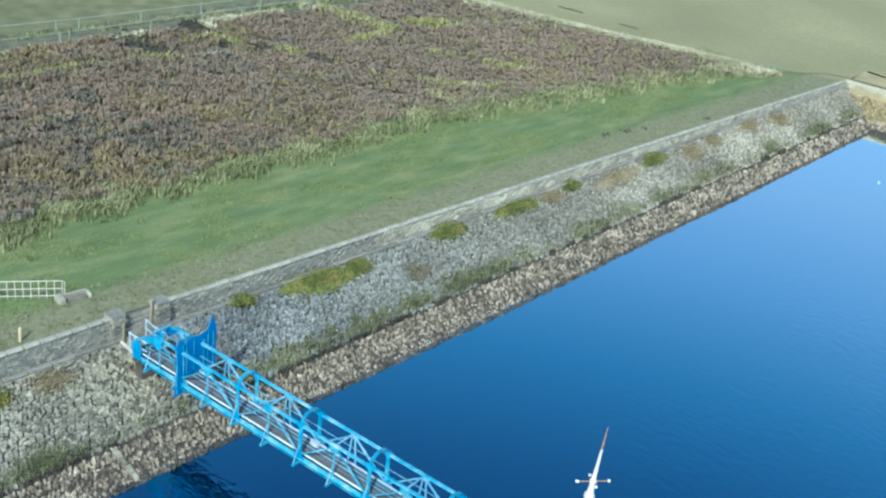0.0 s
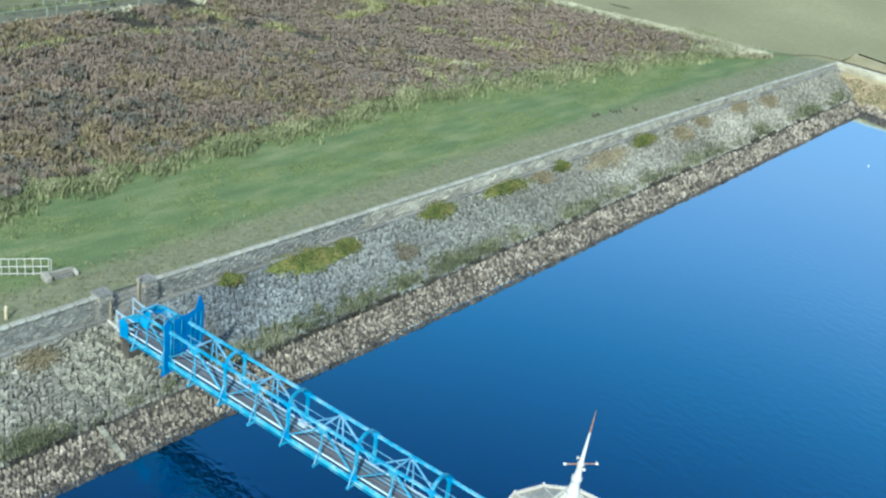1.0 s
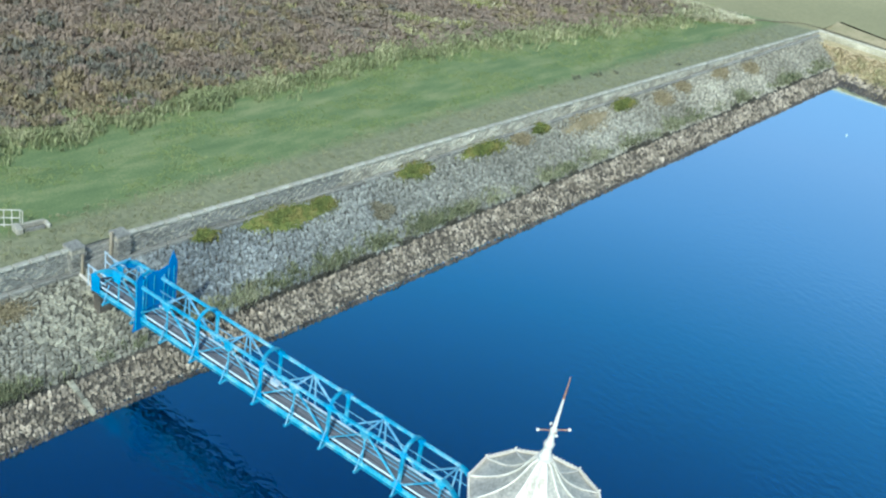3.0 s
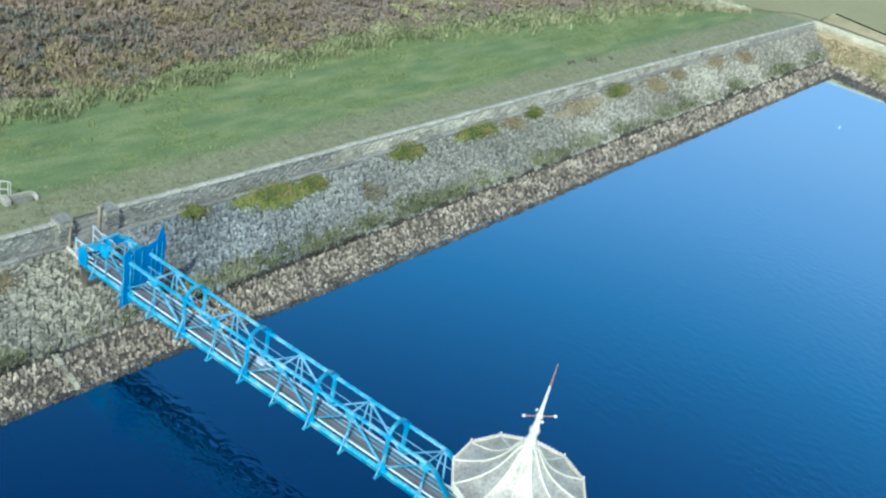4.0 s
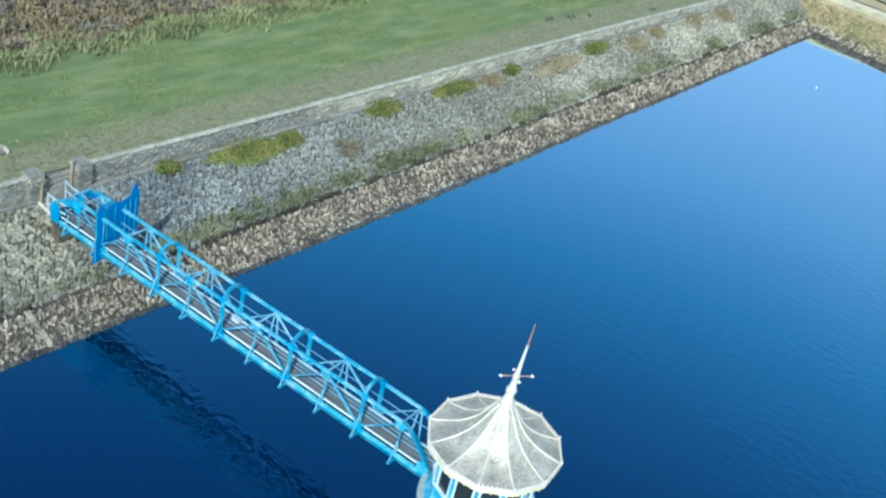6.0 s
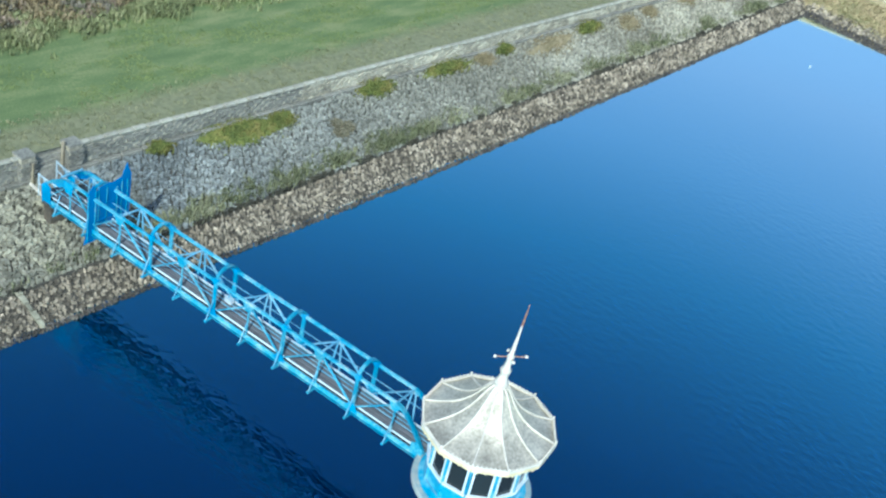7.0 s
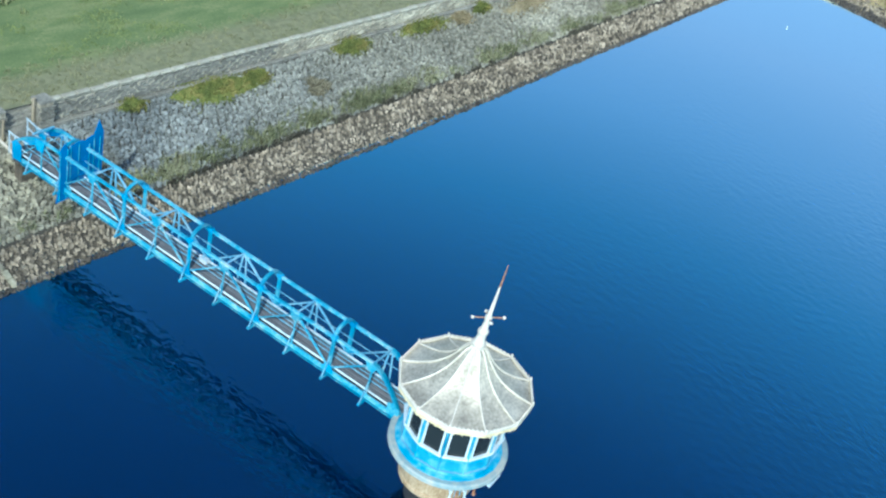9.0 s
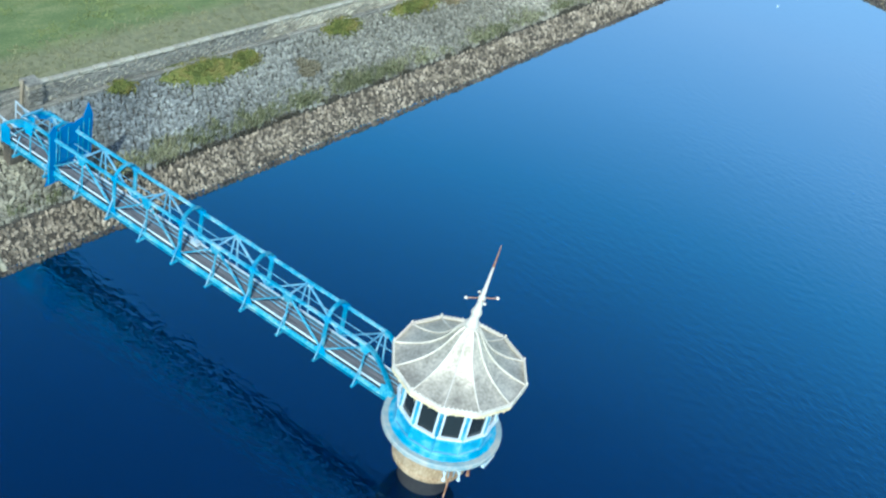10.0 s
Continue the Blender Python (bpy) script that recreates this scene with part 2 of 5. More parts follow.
    # a fine ruffle on the near side of the bridge
    ruffle = n.new("ShaderNodeMapRange")
    ruffle.inputs["From Min"].default_value, ruffle.inputs["From Max"].default_value = -2.0, 8.0
    ruffle.inputs["To Min"].default_value, ruffle.inputs["To Max"].default_value = 0.14, 0.07
    l.new(sep.outputs["X"], ruffle.inputs["Value"])
    l.new(ruffle.outputs["Result"], gloss.inputs["Roughness"])
    both = n.new("ShaderNodeMath")
    both.operation = "MULTIPLY_ADD"
    both.inputs[1].default_value = 0.7
    l.new(patch.outputs["Result"], both.inputs[0])
    l.new(calm.outputs["Color"], both.inputs[2])
    calmed = n.new("ShaderNodeMath")
    calmed.operation = "MULTIPLY"
    l.new(both.outputs[0], calmed.inputs[0])
    l.new(calm.outputs["Color"], calmed.inputs[1])
    # stiller close to the shore
    lee, still = n.new("ShaderNodeMapRange"), n.new("ShaderNodeMath")
    lee.inputs["From Min"].default_value, lee.inputs["From Max"].default_value = -13.0, -5.0
    lee.inputs["To Min"].default_value, lee.inputs["To Max"].default_value = 1.0, 0.4
    l.new(sep.outputs["Y"], lee.inputs["Value"])
    still.operation = "MULTIPLY"
    l.new(calmed.outputs[0], still.inputs[0])
    l.new(lee.outputs["Result"], still.inputs[1])
    l.new(still.outputs[0], mul.inputs[1])
    bp = n.new("ShaderNodeBump")
    bp.inputs["Strength"].default_value, bp.inputs["Distance"].default_value = 0.9, 0.1
    l.new(mul.outputs[0], bp.inputs["Height"])
    l.new(bp.outputs["Normal"], gloss.inputs["Normal"])
    # faint cat's-paws over the open water
    fleck, faint = n.new("ShaderNodeMath"), n.new("ShaderNodeBump")
    fleck.operation = "MULTIPLY"
    l.new(ripple(2.2, 5, (1.05, 0.8, 1)), fleck.inputs[0])
    l.new(patch.outputs["Result"], fleck.inputs[1])
    faint.inputs["Strength"].default_value, faint.inputs["Distance"].default_value = 0.6, 0.038
    reach, held = n.new("ShaderNodeMapRange"), n.new("ShaderNodeMath")
    reach.inputs["From Min"].default_value, reach.inputs["From Max"].default_value = -26.0, -9.0
    reach.inputs["To Min"].default_value, reach.inputs["To Max"].default_value = 1.0, 0.12
    l.new(sep.outputs["Y"], reach.inputs["Value"])
    held.operation = "MULTIPLY"
    l.new(fleck.outputs[0], held.inputs[0])
    l.new(reach.outputs["Result"], held.inputs[1])
    l.new(held.outputs[0], faint.inputs["Height"])
    l.new(faint.outputs["Normal"], lw.inputs["Normal"])
    return m


M_GLASS, M_WATER = glass_material(), water_material()


# ---- mesh tools ----
class Shape:
    """Collects vertices and faces of one part."""

    def __init__(self):
        self.v, self.f = [], []

    def add(self, verts, faces):
        o = len(self.v)
        self.v += [tuple(map(float, p)) for p in verts]
        self.f += [tuple(o + i for i in f) for f in faces]
        return self

    def beam(self, p, q, w, h, up=(0, 0, 1), chamfer=0.15):
        """A bar from p to q, w wide and h deep, with chamfered long edges."""
        p, q = Vector(p), Vector(q)
        d = (q - p).normalized()
        s = d.cross(Vector(up))
        s = s.normalized() if s.length > 1e-4 else d.cross(Vector((1, 0, 0))).normalized()
        t = s.cross(d)
        c = chamfer * min(w, h)
        ring = [(w / 2, h / 2 - c), (w / 2 - c, h / 2), (-w / 2 + c, h / 2), (-w / 2, h / 2 - c), (-w / 2, -h / 2 + c), (-w / 2 + c, -h / 2), (w / 2 - c, -h / 2), (w / 2, -h / 2 + c)]
        vs = [e + s * a + t * b for e in (p, q) for a, b in ring]
        return self.add(vs, [(i, i + 8, (i + 1) % 8 + 8, (i + 1) % 8) for i in range(8)] + [tuple(range(8)), tuple(range(15, 7, -1))])

    def sweep(self, pts, w, h, side):
        """A flat bar bent along pts: w across the side direction's plane, h along side."""
        pts, side = [Vector(p) for p in pts], Vector(side)
        vs = []
        for i, p in enumerate(pts):
            d = (pts[min(i + 1, len(pts) - 1)] - pts[max(i - 1, 0)]).normalized()
            t = side.cross(d).normalized()
            vs += [p + side * (a * h / 2) + t * (b * w / 2) for a, b in ((1, 1), (-1, 1), (-1, -1), (1, -1))]
        fs = [(4 * i + k, 4 * i + 4 + k, 4 * i + 4 + (k + 1) % 4, 4 * i + (k + 1) % 4) for i in range(len(pts) - 1) for k in range(4)]
        e = len(vs) - 4
        return self.add(vs, fs + [(0, 1, 2, 3), (e + 3, e + 2, e + 1, e)])

    def box(self, lo, hi, chamfer=0.03):
        lo, hi = Vector(lo), Vector(hi)
        m, d = (lo + hi) / 2, hi - lo
        c = min(chamfer, 0.45 * min(d))
        bm = bmesh.new()
        bmesh.ops.create_cube(bm, size=1, matrix=Matrix.Translation(m) @ Matrix.Diagonal((*d, 1)))
        bmesh.ops.bevel(bm, geom=bm.edges[:], offset=c, segments=1, affect="EDGES")
        bm.verts.index_update()
        self.add([v.co for v in bm.verts], [[v.index for v in f.verts] for f in bm.faces])
        bm.free()
        return self

    def tube(self, pts, r, sides=8):
        pts = [Vector(p) for p in pts]
        vs, fs = [], []
        for i, p in enumerate(pts):
            d = (pts[min(i + 1, len(pts) - 1)] - pts[max(i - 1, 0)]).normalized()
            s = d.cross(Vector((0.123, 0.2, 1))).normalized()
            t = s.cross(d)
            rr = r[i] if isinstance(r, (list, tuple)) else r
            vs += [p + (s * math.cos(k * math.tau / sides) + t * math.sin(k * math.tau / sides)) * rr for k in range(sides)]
        for i in range(len(pts) - 1):
            fs += [(i * sides + k, (i + 1) * sides + k, (i + 1) * sides + (k + 1) % sides, i * sides + (k + 1) % sides) for k in range(sides)]
        fs += [tuple(range(sides)), tuple(range(len(vs) - 1, len(vs) - 1 - sides, -1))]
        return self.add(vs, fs)

    def lathe(self, profile, sides=48):
        vs = [(r * math.cos(k * math.tau / sides), r * math.sin(k * math.tau / sides), z) for r, z in profile for k in range(sides)]
        fs = [(i * sides + k, i * sides + (k + 1) % sides, (i + 1) * sides + (k + 1) % sides, (i + 1) * sides + k) for i in range(len(profile) - 1) for k in range(sides)]
        fs += [tuple(range(sides - 1, -1, -1)), tuple(range((len(profile) - 1) * sides, len(profile) * sides))]
        return self.add(vs, fs)

    def slab(self, outline, thick):
        """A flat plate: an outline of 3D points, given a thickness vector."""
        n, th = len(outline), Vector(thick)
        a = [Vector(p) for p in outline]
        vs = [p - th / 2 for p in a] + [p + th / 2 for p in a]
        return self.add(vs, [tuple(range(n - 1, -1, -1)), tuple(range(n, 2 * n))] + [(i, (i + 1) % n, (i + 1) % n + n, i + n) for i in range(n)])

    def mesh(self, name, smooth=False):
        me = bpy.data.meshes.new(name)
        me.from_pydata(self.v, [], self.f)
        bm = bmesh.new()
        bm.from_mesh(me)
        bmesh.ops.recalc_face_normals(bm, faces=bm.faces[:])
        bm.to_mesh(me)
        bm.free()
        if smooth:
            me.polygons.foreach_set("use_smooth", [True] * len(me.polygons))
            me.set_sharp_from_angle(angle=radians(35))
        return me


def thing(name, label, category, m=None, group="", kind=""):
    ob = new(name)
    ob.empty_display_size = 0.2
    ob.matrix_world = m if m is not None else Matrix()
    return tagged(ob, label, category, group, kind)


def part(name, shape, mat, parent, label="", smooth=False, at=None):
    me = shape.mesh(name, smooth) if isinstance(shape, Shape) else shape
    if mat and not me.materials:
        me.materials.append(mat)
    ob = new(name, me)
    ob.parent = parent
    if at is not None:
        ob.matrix_basis = at
    return tagged(ob, label)


def raw_mesh(name, verts, faces, mat):
    me = bpy.data.meshes.new(name)
    me.from_pydata(verts, [], faces)
    me.materials.append(mat)
    return me


# ---- the lie of the land: u along the dam, v up its water face, z above the water ----
ANGLE = -5.49
BANK = pose(0, 0, 0, 0, 0, ANGLE)
SHORE, REED, END = -3.3, -1.17, 70.1
rng = np.random.default_rng(5)


def wall_v(u):
    return 3.95 - 0.022 * np.clip(u, -40, 80)


TOP_U = (-40, -10, 0, 9, 20, 34, 47, 58, 74)
TOP_Z = (4.15, 4.08, 3.95, 3.73, 3.56, 3.3, 3.06, 2.82, 2.43)


def shore_v(u):
    """The waterline wanders a little along the dam."""
    return np.interp(u, (-20, 5, 12, 20, 28, 36, 46, 56, 66, 72), (-3.4, -3.42, -3.5, -3.55, -3.45, -3.28, -3.22, -3.02, -2.87, -2.87))


def wall_top(u):
    return np.interp(u, TOP_U, TOP_Z)


def bank_z(v):
    return 0.355 * (v - SHORE) + 0.0


def ground_z(u, v):
    return wall_top(u) - 0.14 + 0.10 * np.sin(u * 0.21 + 0.4) * np.sin(v * 0.17) * np.clip((v - 8) / 6, 0, 1)


WALL_END = 74.6


def ground_material():
    m = bpy.data.materials.new("moor_ground")
    m.use_nodes = True
    n, l = m.node_tree.nodes, m.node_tree.links
    b = n["Principled BSDF"]
    b.inputs["Roughness"].default_value = 0.95
    co = n.new("ShaderNodeTexCoord")
    sep = n.new("ShaderNodeSeparateXYZ")
    l.new(co.outputs["Object"], sep.inputs[0])

    def noise_of(scale, detail=4, stretch=None):
        t = n.new("ShaderNodeTexNoise")
        t.inputs["Scale"].default_value, t.inputs["Detail"].default_value = scale, detail
        src = co.outputs["Object"]
        if stretch:
            mp = n.new("ShaderNodeMapping")
            mp.inputs["Scale"].default_value = stretch
            l.new(src, mp.inputs["Vector"])
            src = mp.outputs["Vector"]
        l.new(src, t.inputs["Vector"])
        return t.outputs["Fac"]

    def calc(op, a, c, d=None):
        k = n.new("ShaderNodeMath")
        k.operation = op
        for i, x in enumerate((a, c, d)):
            if x is None:
                continue
            if isinstance(x, (int, float)):
                k.inputs[i].default_value = x
            else:
                l.new(x, k.inputs[i])
        return k.outputs[0]

    def ramp(fac, *stops):
        r = n.new("ShaderNodeValToRGB")
        while len(r.color_ramp.elements) < len(stops):
            r.color_ramp.elements.new(0.5)
        for e, (s, c) in zip(r.color_ramp.elements, stops):
            e.position, e.color = s, (*c, 1)
        l.new(fac, r.inputs["Fac"])
        return r.outputs["Color"]

    def mixed(fac, a, c):
        k = n.new("ShaderNodeMix")
        k.data_type = "RGBA"
        l.new(fac, k.inputs["Factor"])
        l.new(a, k.inputs["A"])
        l.new(c, k.inputs["B"])
        return k.outputs["Result"]

    def step(x, lo, hi):
        k = n.new("ShaderNodeMapRange")
        k.interpolation_type = "SMOOTHSTEP"
        k.inputs["From Min"].default_value, k.inputs["From Max"].default_value = lo, hi
        l.new(x, k.inputs["Value"])
        return k.outputs["Result"]

    u, v = sep.outputs["X"], sep.outputs["Y"]
    wob = calc("MULTIPLY_ADD", noise_of(0.35, 5), 2.4, -1.2)
    vv = calc("ADD", v, wob)
    uu = calc("ADD", u, calc("MULTIPLY", wob, 0.5))
    lawn = ramp(calc("ADD", calc("MULTIPLY", noise_of(0.9, 6, (0.35, 1.2, 1)), 0.6), calc("MULTIPLY", noise_of(9, 4), 0.4)), (0.36, (0.095, 0.138, 0.046)), (0.5, (0.135, 0.181, 0.061)), (0.62, (0.21, 0.232, 0.091)))
    verge = ramp(noise_of(3, 6), (0.35, (0.155, 0.163, 0.083)), (0.6, (0.216, 0.218, 0.114)))
    moor = ramp(noise_of(0.5, 8), (0.35, (0.13, 0.102, 0.07)), (0.55, (0.185, 0.145, 0.095)), (0.7, (0.215, 0.19, 0.1)))
    field = ramp(calc("ADD", calc("MULTIPLY", noise_of(0.06, 6), 0.7), calc("MULTIPLY", noise_of(2.5, 5), 0.3)), (0.38, (0.225, 0.215, 0.1)), (0.52, (0.275, 0.257, 0.122)), (0.64, (0.335, 0.305, 0.152)))
    # strip of worn grass beside the wall, mown lawn, moor, then the pale field past the dam's end
    col = mixed(step(calc("ADD", v, calc("MULTIPLY", u, 0.018)), 5.9, 7.3), verge, lawn)
    edge = calc("ADD", vv, calc("MULTIPLY", calc("MAXIMUM", calc("SUBTRACT", u, 32), 0), 0.165))
    col = mixed(step(edge, 14.6, 15.8), col, moor)
    lane = ramp(noise_of(1.2, 6), (0.35, (0.09, 0.095, 0.06)), (0.6, (0.16, 0.16, 0.095)))
    pasture = ramp(noise_of(0.7, 7), (0.35, (0.125, 0.13, 0.053)), (0.55, (0.165, 0.17, 0.073)), (0.68, (0.215, 0.205, 0.1)))
    along = calc("ADD", v, calc("MULTIPLY", u, 0.06))
    col = mixed(step(along, 41.2, 41.9), col, lane)
    col = mixed(step(along, 45.3, 46.0), col, pasture)
    far = calc("ADD", uu, calc("MULTIPLY", v, 0.36))
    far = calc("MINIMUM", far, calc("ADD", u, calc("MULTIPLY_ADD", v, 0.6, -4.5)))
    far = calc("MAXIMUM", far, calc("SUBTRACT", u, 4.9))
    col = mixed(step(far, 71.0, 72.0), col, field)
    l.new(col, b.inputs["Base Color"])
    bp = n.new("ShaderNodeBump")
    bp.inputs["Strength"].default_value, bp.inputs["Distance"].default_value = 0.5, 0.05
    l.new(noise_of(6, 6), bp.inputs["Height"])
    l.new(bp.outputs["Normal"], b.inputs["Normal"])
    return m


def build_ground():
    us = [-2500, -900, -350, -160, -80, -50] + list(np.arange(-30, 73.5, 1.5)) + [WALL_END + 0.2] + list(np.arange(75, 76.4, 0.7)) + list(np.arange(76.5, 112, 1.5)) + [120, 150, 220, 400, 900, 2500]
    ws = [-2500, -900, -400, -200, -100, -50, -25, -12, -5, 0] + list(np.arange(1.2, 55, 1.2)) + [60, 80, 130, 300, 800, 2500]
    verts, index = [], {}
    for i, u in enumerate(us):
        for j, w in enumerate(ws):
            v = wall_v(np.clip(u, -40, 74)) + 0.21 + w
            index[i, j] = len(verts)
            verts.append((u, v, float(ground_z(u, v))))
    faces = []
    for i in range(len(us) - 1):
        for j in range(len(ws) - 1):
            pool = us[i] < 79.4 and ws[j] < 0 and us[i] >= -350 and ws[j] >= -400
            if not pool:
                faces.append((index[i, j], index[i + 1, j], index[i + 1, j + 1], index[i, j + 1]))
    ob = new("ground", raw_mesh("ground", verts, faces, ground_material()))
    ob.matrix_world = BANK
    return tagged(ob, "grass dam top, brown moor and pale fields", "ground", kind="structure")


build_ground()
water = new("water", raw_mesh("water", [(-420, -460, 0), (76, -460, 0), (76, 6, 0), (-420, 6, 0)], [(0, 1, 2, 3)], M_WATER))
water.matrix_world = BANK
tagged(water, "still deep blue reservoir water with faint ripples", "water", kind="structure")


# ---- the stone bank ----
def stones_mesh(us, vs, zs, tilt, size, jitter, tall):
    """Rough blocks, eight jittered corners each, lying on a slope; returns vertices and faces."""
    base = np.array([(-1, -1, -1), (1, -1, -1), (1, 1, -1), (-1, 1, -1), (-1, -1, 1), (1, -1, 1), (1, 1, 1), (-1, 1, 1)], float) * 0.5
    n = len(us)
    p = np.repeat(base[None], n, 0)
    p[:, 4:, :2] *= rng.uniform(0.66, 0.96, (n, 1, 1))
    p += rng.uniform(-jitter, jitter, p.shape)
    p *= np.stack([size[0] * rng.uniform(0.7, 1.25, n), size[1] * rng.uniform(0.7, 1.25, n), tall * rng.uniform(0.6, 1.3, n)], -1)[:, None]
    a = rng.uniform(-0.5, 0.5, n) if jitter < 0.2 else rng.uniform(0, math.tau, n)
    c, s = np.cos(a)[:, None], np.sin(a)[:, None]
    x, y = p[..., 0] * c - p[..., 1] * s, p[..., 0] * s + p[..., 1] * c
    z = p[..., 2] + y * tilt
    v = np.stack([x + us[:, None], y + vs[:, None], z + zs[:, None]], -1).reshape(-1, 3)
    quad = np.array([(4, 5, 6, 7), (0, 1, 5, 4), (1, 2, 6, 5), (2, 3, 7, 6), (3, 0, 4, 7)])
    f = (np.arange(n)[:, None, None] * 8 + quad[None]).reshape(-1, 4)
    return v, f


def grid_spots(u0, u1, v0, v1, du, dv):
    """Staggered spots over a strip."""
    spots = []
    for j, v in enumerate(np.arange(v0, v1, dv)):
        u = np.arange(u0 + (j % 2) * du / 2, u1, du)
        spots.append(np.stack([u + rng.uniform(-0.3, 0.3, len(u)) * du, np.full(len(u), v) + rng.uniform(-0.3, 0.3, len(u)) * dv], -1))
    return np.concatenate(spots)


def build_bank():
    bank = thing("embankment", "sloping stone-pitched dam face above dark water", "embankment", BANK, kind="structure")
    us = np.concatenate([[-352, -250, -150, -80, -50, -35], np.arange(-24, WALL_END + 3.1, 1.0)])
    bed = Shape()
    rows = []
    for u in us:
        rows += [(u, -9.0, -2.25), (u, float(shore_v(u)) + 0.12, -0.1), (u, REED - 0.04, bank_z(REED) - 0.17), (u, REED, bank_z(REED) - 0.08), (u, wall_v(u) + 0.3, bank_z(wall_v(u) + 0.3) - 0.06)]
    bed.add(rows, [(5 * i + k, 5 * i + 5 + k, 5 * i + 6 + k, 5 * i + 1 + k) for i in range(len(us) - 1) for k in range(4)])
    part("soil_bed", bed, M_BED, bank, "dark soil between the stones")

    def lay(kind, spots, size, jitter, tall, mat_one, mat_all, near):
        sink = 0.12 if kind.startswith("rubble") else 0.0
        close = np.zeros(len(spots), bool)
        order = np.argsort(np.abs(spots[:, 0] - near[0]) + np.abs(spots[:, 1] - near[1]))
        close[order[:300]] = True
        rest = spots[~close]
        v, f = stones_mesh(rest[:, 0], rest[:, 1], bank_z(rest[:, 1]) - sink, 0.355, size, jitter, tall)
        part(kind + "_field", raw_mesh(kind + "_field", v.tolist(), f.tolist(), mat_all), None, bank)["kind"] = "stuff"
        kinds = []
        for _ in range(10):
            o = np.zeros(1)
            v, f = stones_mesh(o, o, o, 0.355, size, jitter, tall)
            kinds.append(raw_mesh(kind, v.tolist(), f.tolist(), mat_one))
        for k, (u, w) in enumerate(spots[close]):
            part(kind, kinds[k % 10], None, bank, at=Matrix.Translation((u, w, bank_z(w) - sink)))

    pitch = grid_spots(-20, WALL_END + 0.5, REED + 0.14, 4.3, 0.225, 0.19)
    pitch = pitch[pitch[:, 1] < wall_v(pitch[:, 0]) + 0.1]
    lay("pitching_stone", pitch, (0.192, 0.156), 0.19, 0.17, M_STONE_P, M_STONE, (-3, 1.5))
    # wet stones, darkened further to paint the shade line at the water's edge
    wet = grid_spots(-20, END + 0.5, 0.05, 0.27, 0.17, 0.12)
    v, f = stones_mesh(wet[:, 0], wet[:, 1] + shore_v(wet[:, 0]), wet[:, 1] * 0.3 - 0.06, 0.2, (0.17, 0.14), 0.24, 0.22)
    part("wet_rubble_field", raw_mesh("wet_rubble_field", v.tolist(), f.tolist(), M_DARK_STONE), None, bank, "wet stones at the waterline, darkened for shade and reflection")["kind"] = "stuff"
    rub = grid_spots(-20, END + 2.5, SHORE - 0.3, REED + 0.01, 0.205, 0.175)
    rub = rub[rub[:, 1] > shore_v(rub[:, 0]) + 0.22]
    lay("rubble_stone", rub, (0.168, 0.128), 0.205, 0.22, M_RUBBLE_P, M_RUBBLE, (-3, -2.2))
    return bank


build_bank()


def build_end_bank():
    """The bank that closes the pool, at a right angle to the dam."""
    m = BANK @ pose(END, SHORE, 0, 0, 0, -90)
    bank = thing("end_embankment", "stone and grass bank at the reservoir's end", "embankment", m, kind="structure")
    xs = np.concatenate([np.arange(-6, 40, 2.0), [60, 100, 200, 400]])
    for nm, rows, mat in (("soil_bed", ((-5.0, -2.0), (0, -0.05), (1.8, 0.6), (3.9, 1.72)), M_CREST), ("crest", ((3.9, 1.72), (4.6, 1.86), (8.85, 2.33)), M_CREST)):
        n = len(rows)
        pts = [(x, y + (0.21 * min(max(x + 5, 0), 12) if (nm == "crest" and k < 2) or k == 3 else 0), z) for x in xs for k, (y, z) in enumerate(rows)]
        part(nm, Shape().add(pts, [(n * i + k, n * i + n + k, n * i + n + k + 1, n * i + k + 1) for i in range(len(xs) - 1) for k in range(n - 1)]), mat, bank)
    s = grid_spots(-1, 40, -0.15, 1.9, 0.215, 0.2)
    s = s[np.argsort(s[:, 1])]
    v, f = stones_mesh(s[:, 0], s[:, 1], 0.33 * s[:, 1] - 0.05, 0.33, (0.24, 0.2), 0.26, 0.27)
    # lowest wet stones darkened to stand for the bank's reflection
    low = (f.max(1) // 8 < np.count_nonzero(s[:, 1] < 0.7))
    part("rubble_field", raw_mesh("rubble_field", v.tolist(), f[~low].tolist(), M_RUBBLE), None, bank)["kind"] = "stuff"
    part("wet_rubble_field", raw_mesh("wet_rubble_field", v.tolist(), f[low].tolist(), M_DARK_STONE), None, bank, "wet stones at the waterline, darkened for shade and reflection")["kind"] = "stuff"
    return bank


build_end_bank()


far = Shape()
far.add([(-350, 20, 4.3), (-338, 20, -1), (-338, -384, -1), (-350, -396, 4.3), (82, -384, -1), (82, -396, 4.3)], [(0, 1, 2, 3), (3, 2, 4, 5)])
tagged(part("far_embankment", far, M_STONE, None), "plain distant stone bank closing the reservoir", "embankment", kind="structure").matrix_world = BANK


# ---- the walls on the crest ----
FOOT = Shape().box((-0.61, -0.13, -0.14), (0.61, 0.13, 0.12), 0.04).mesh("footing_stone")


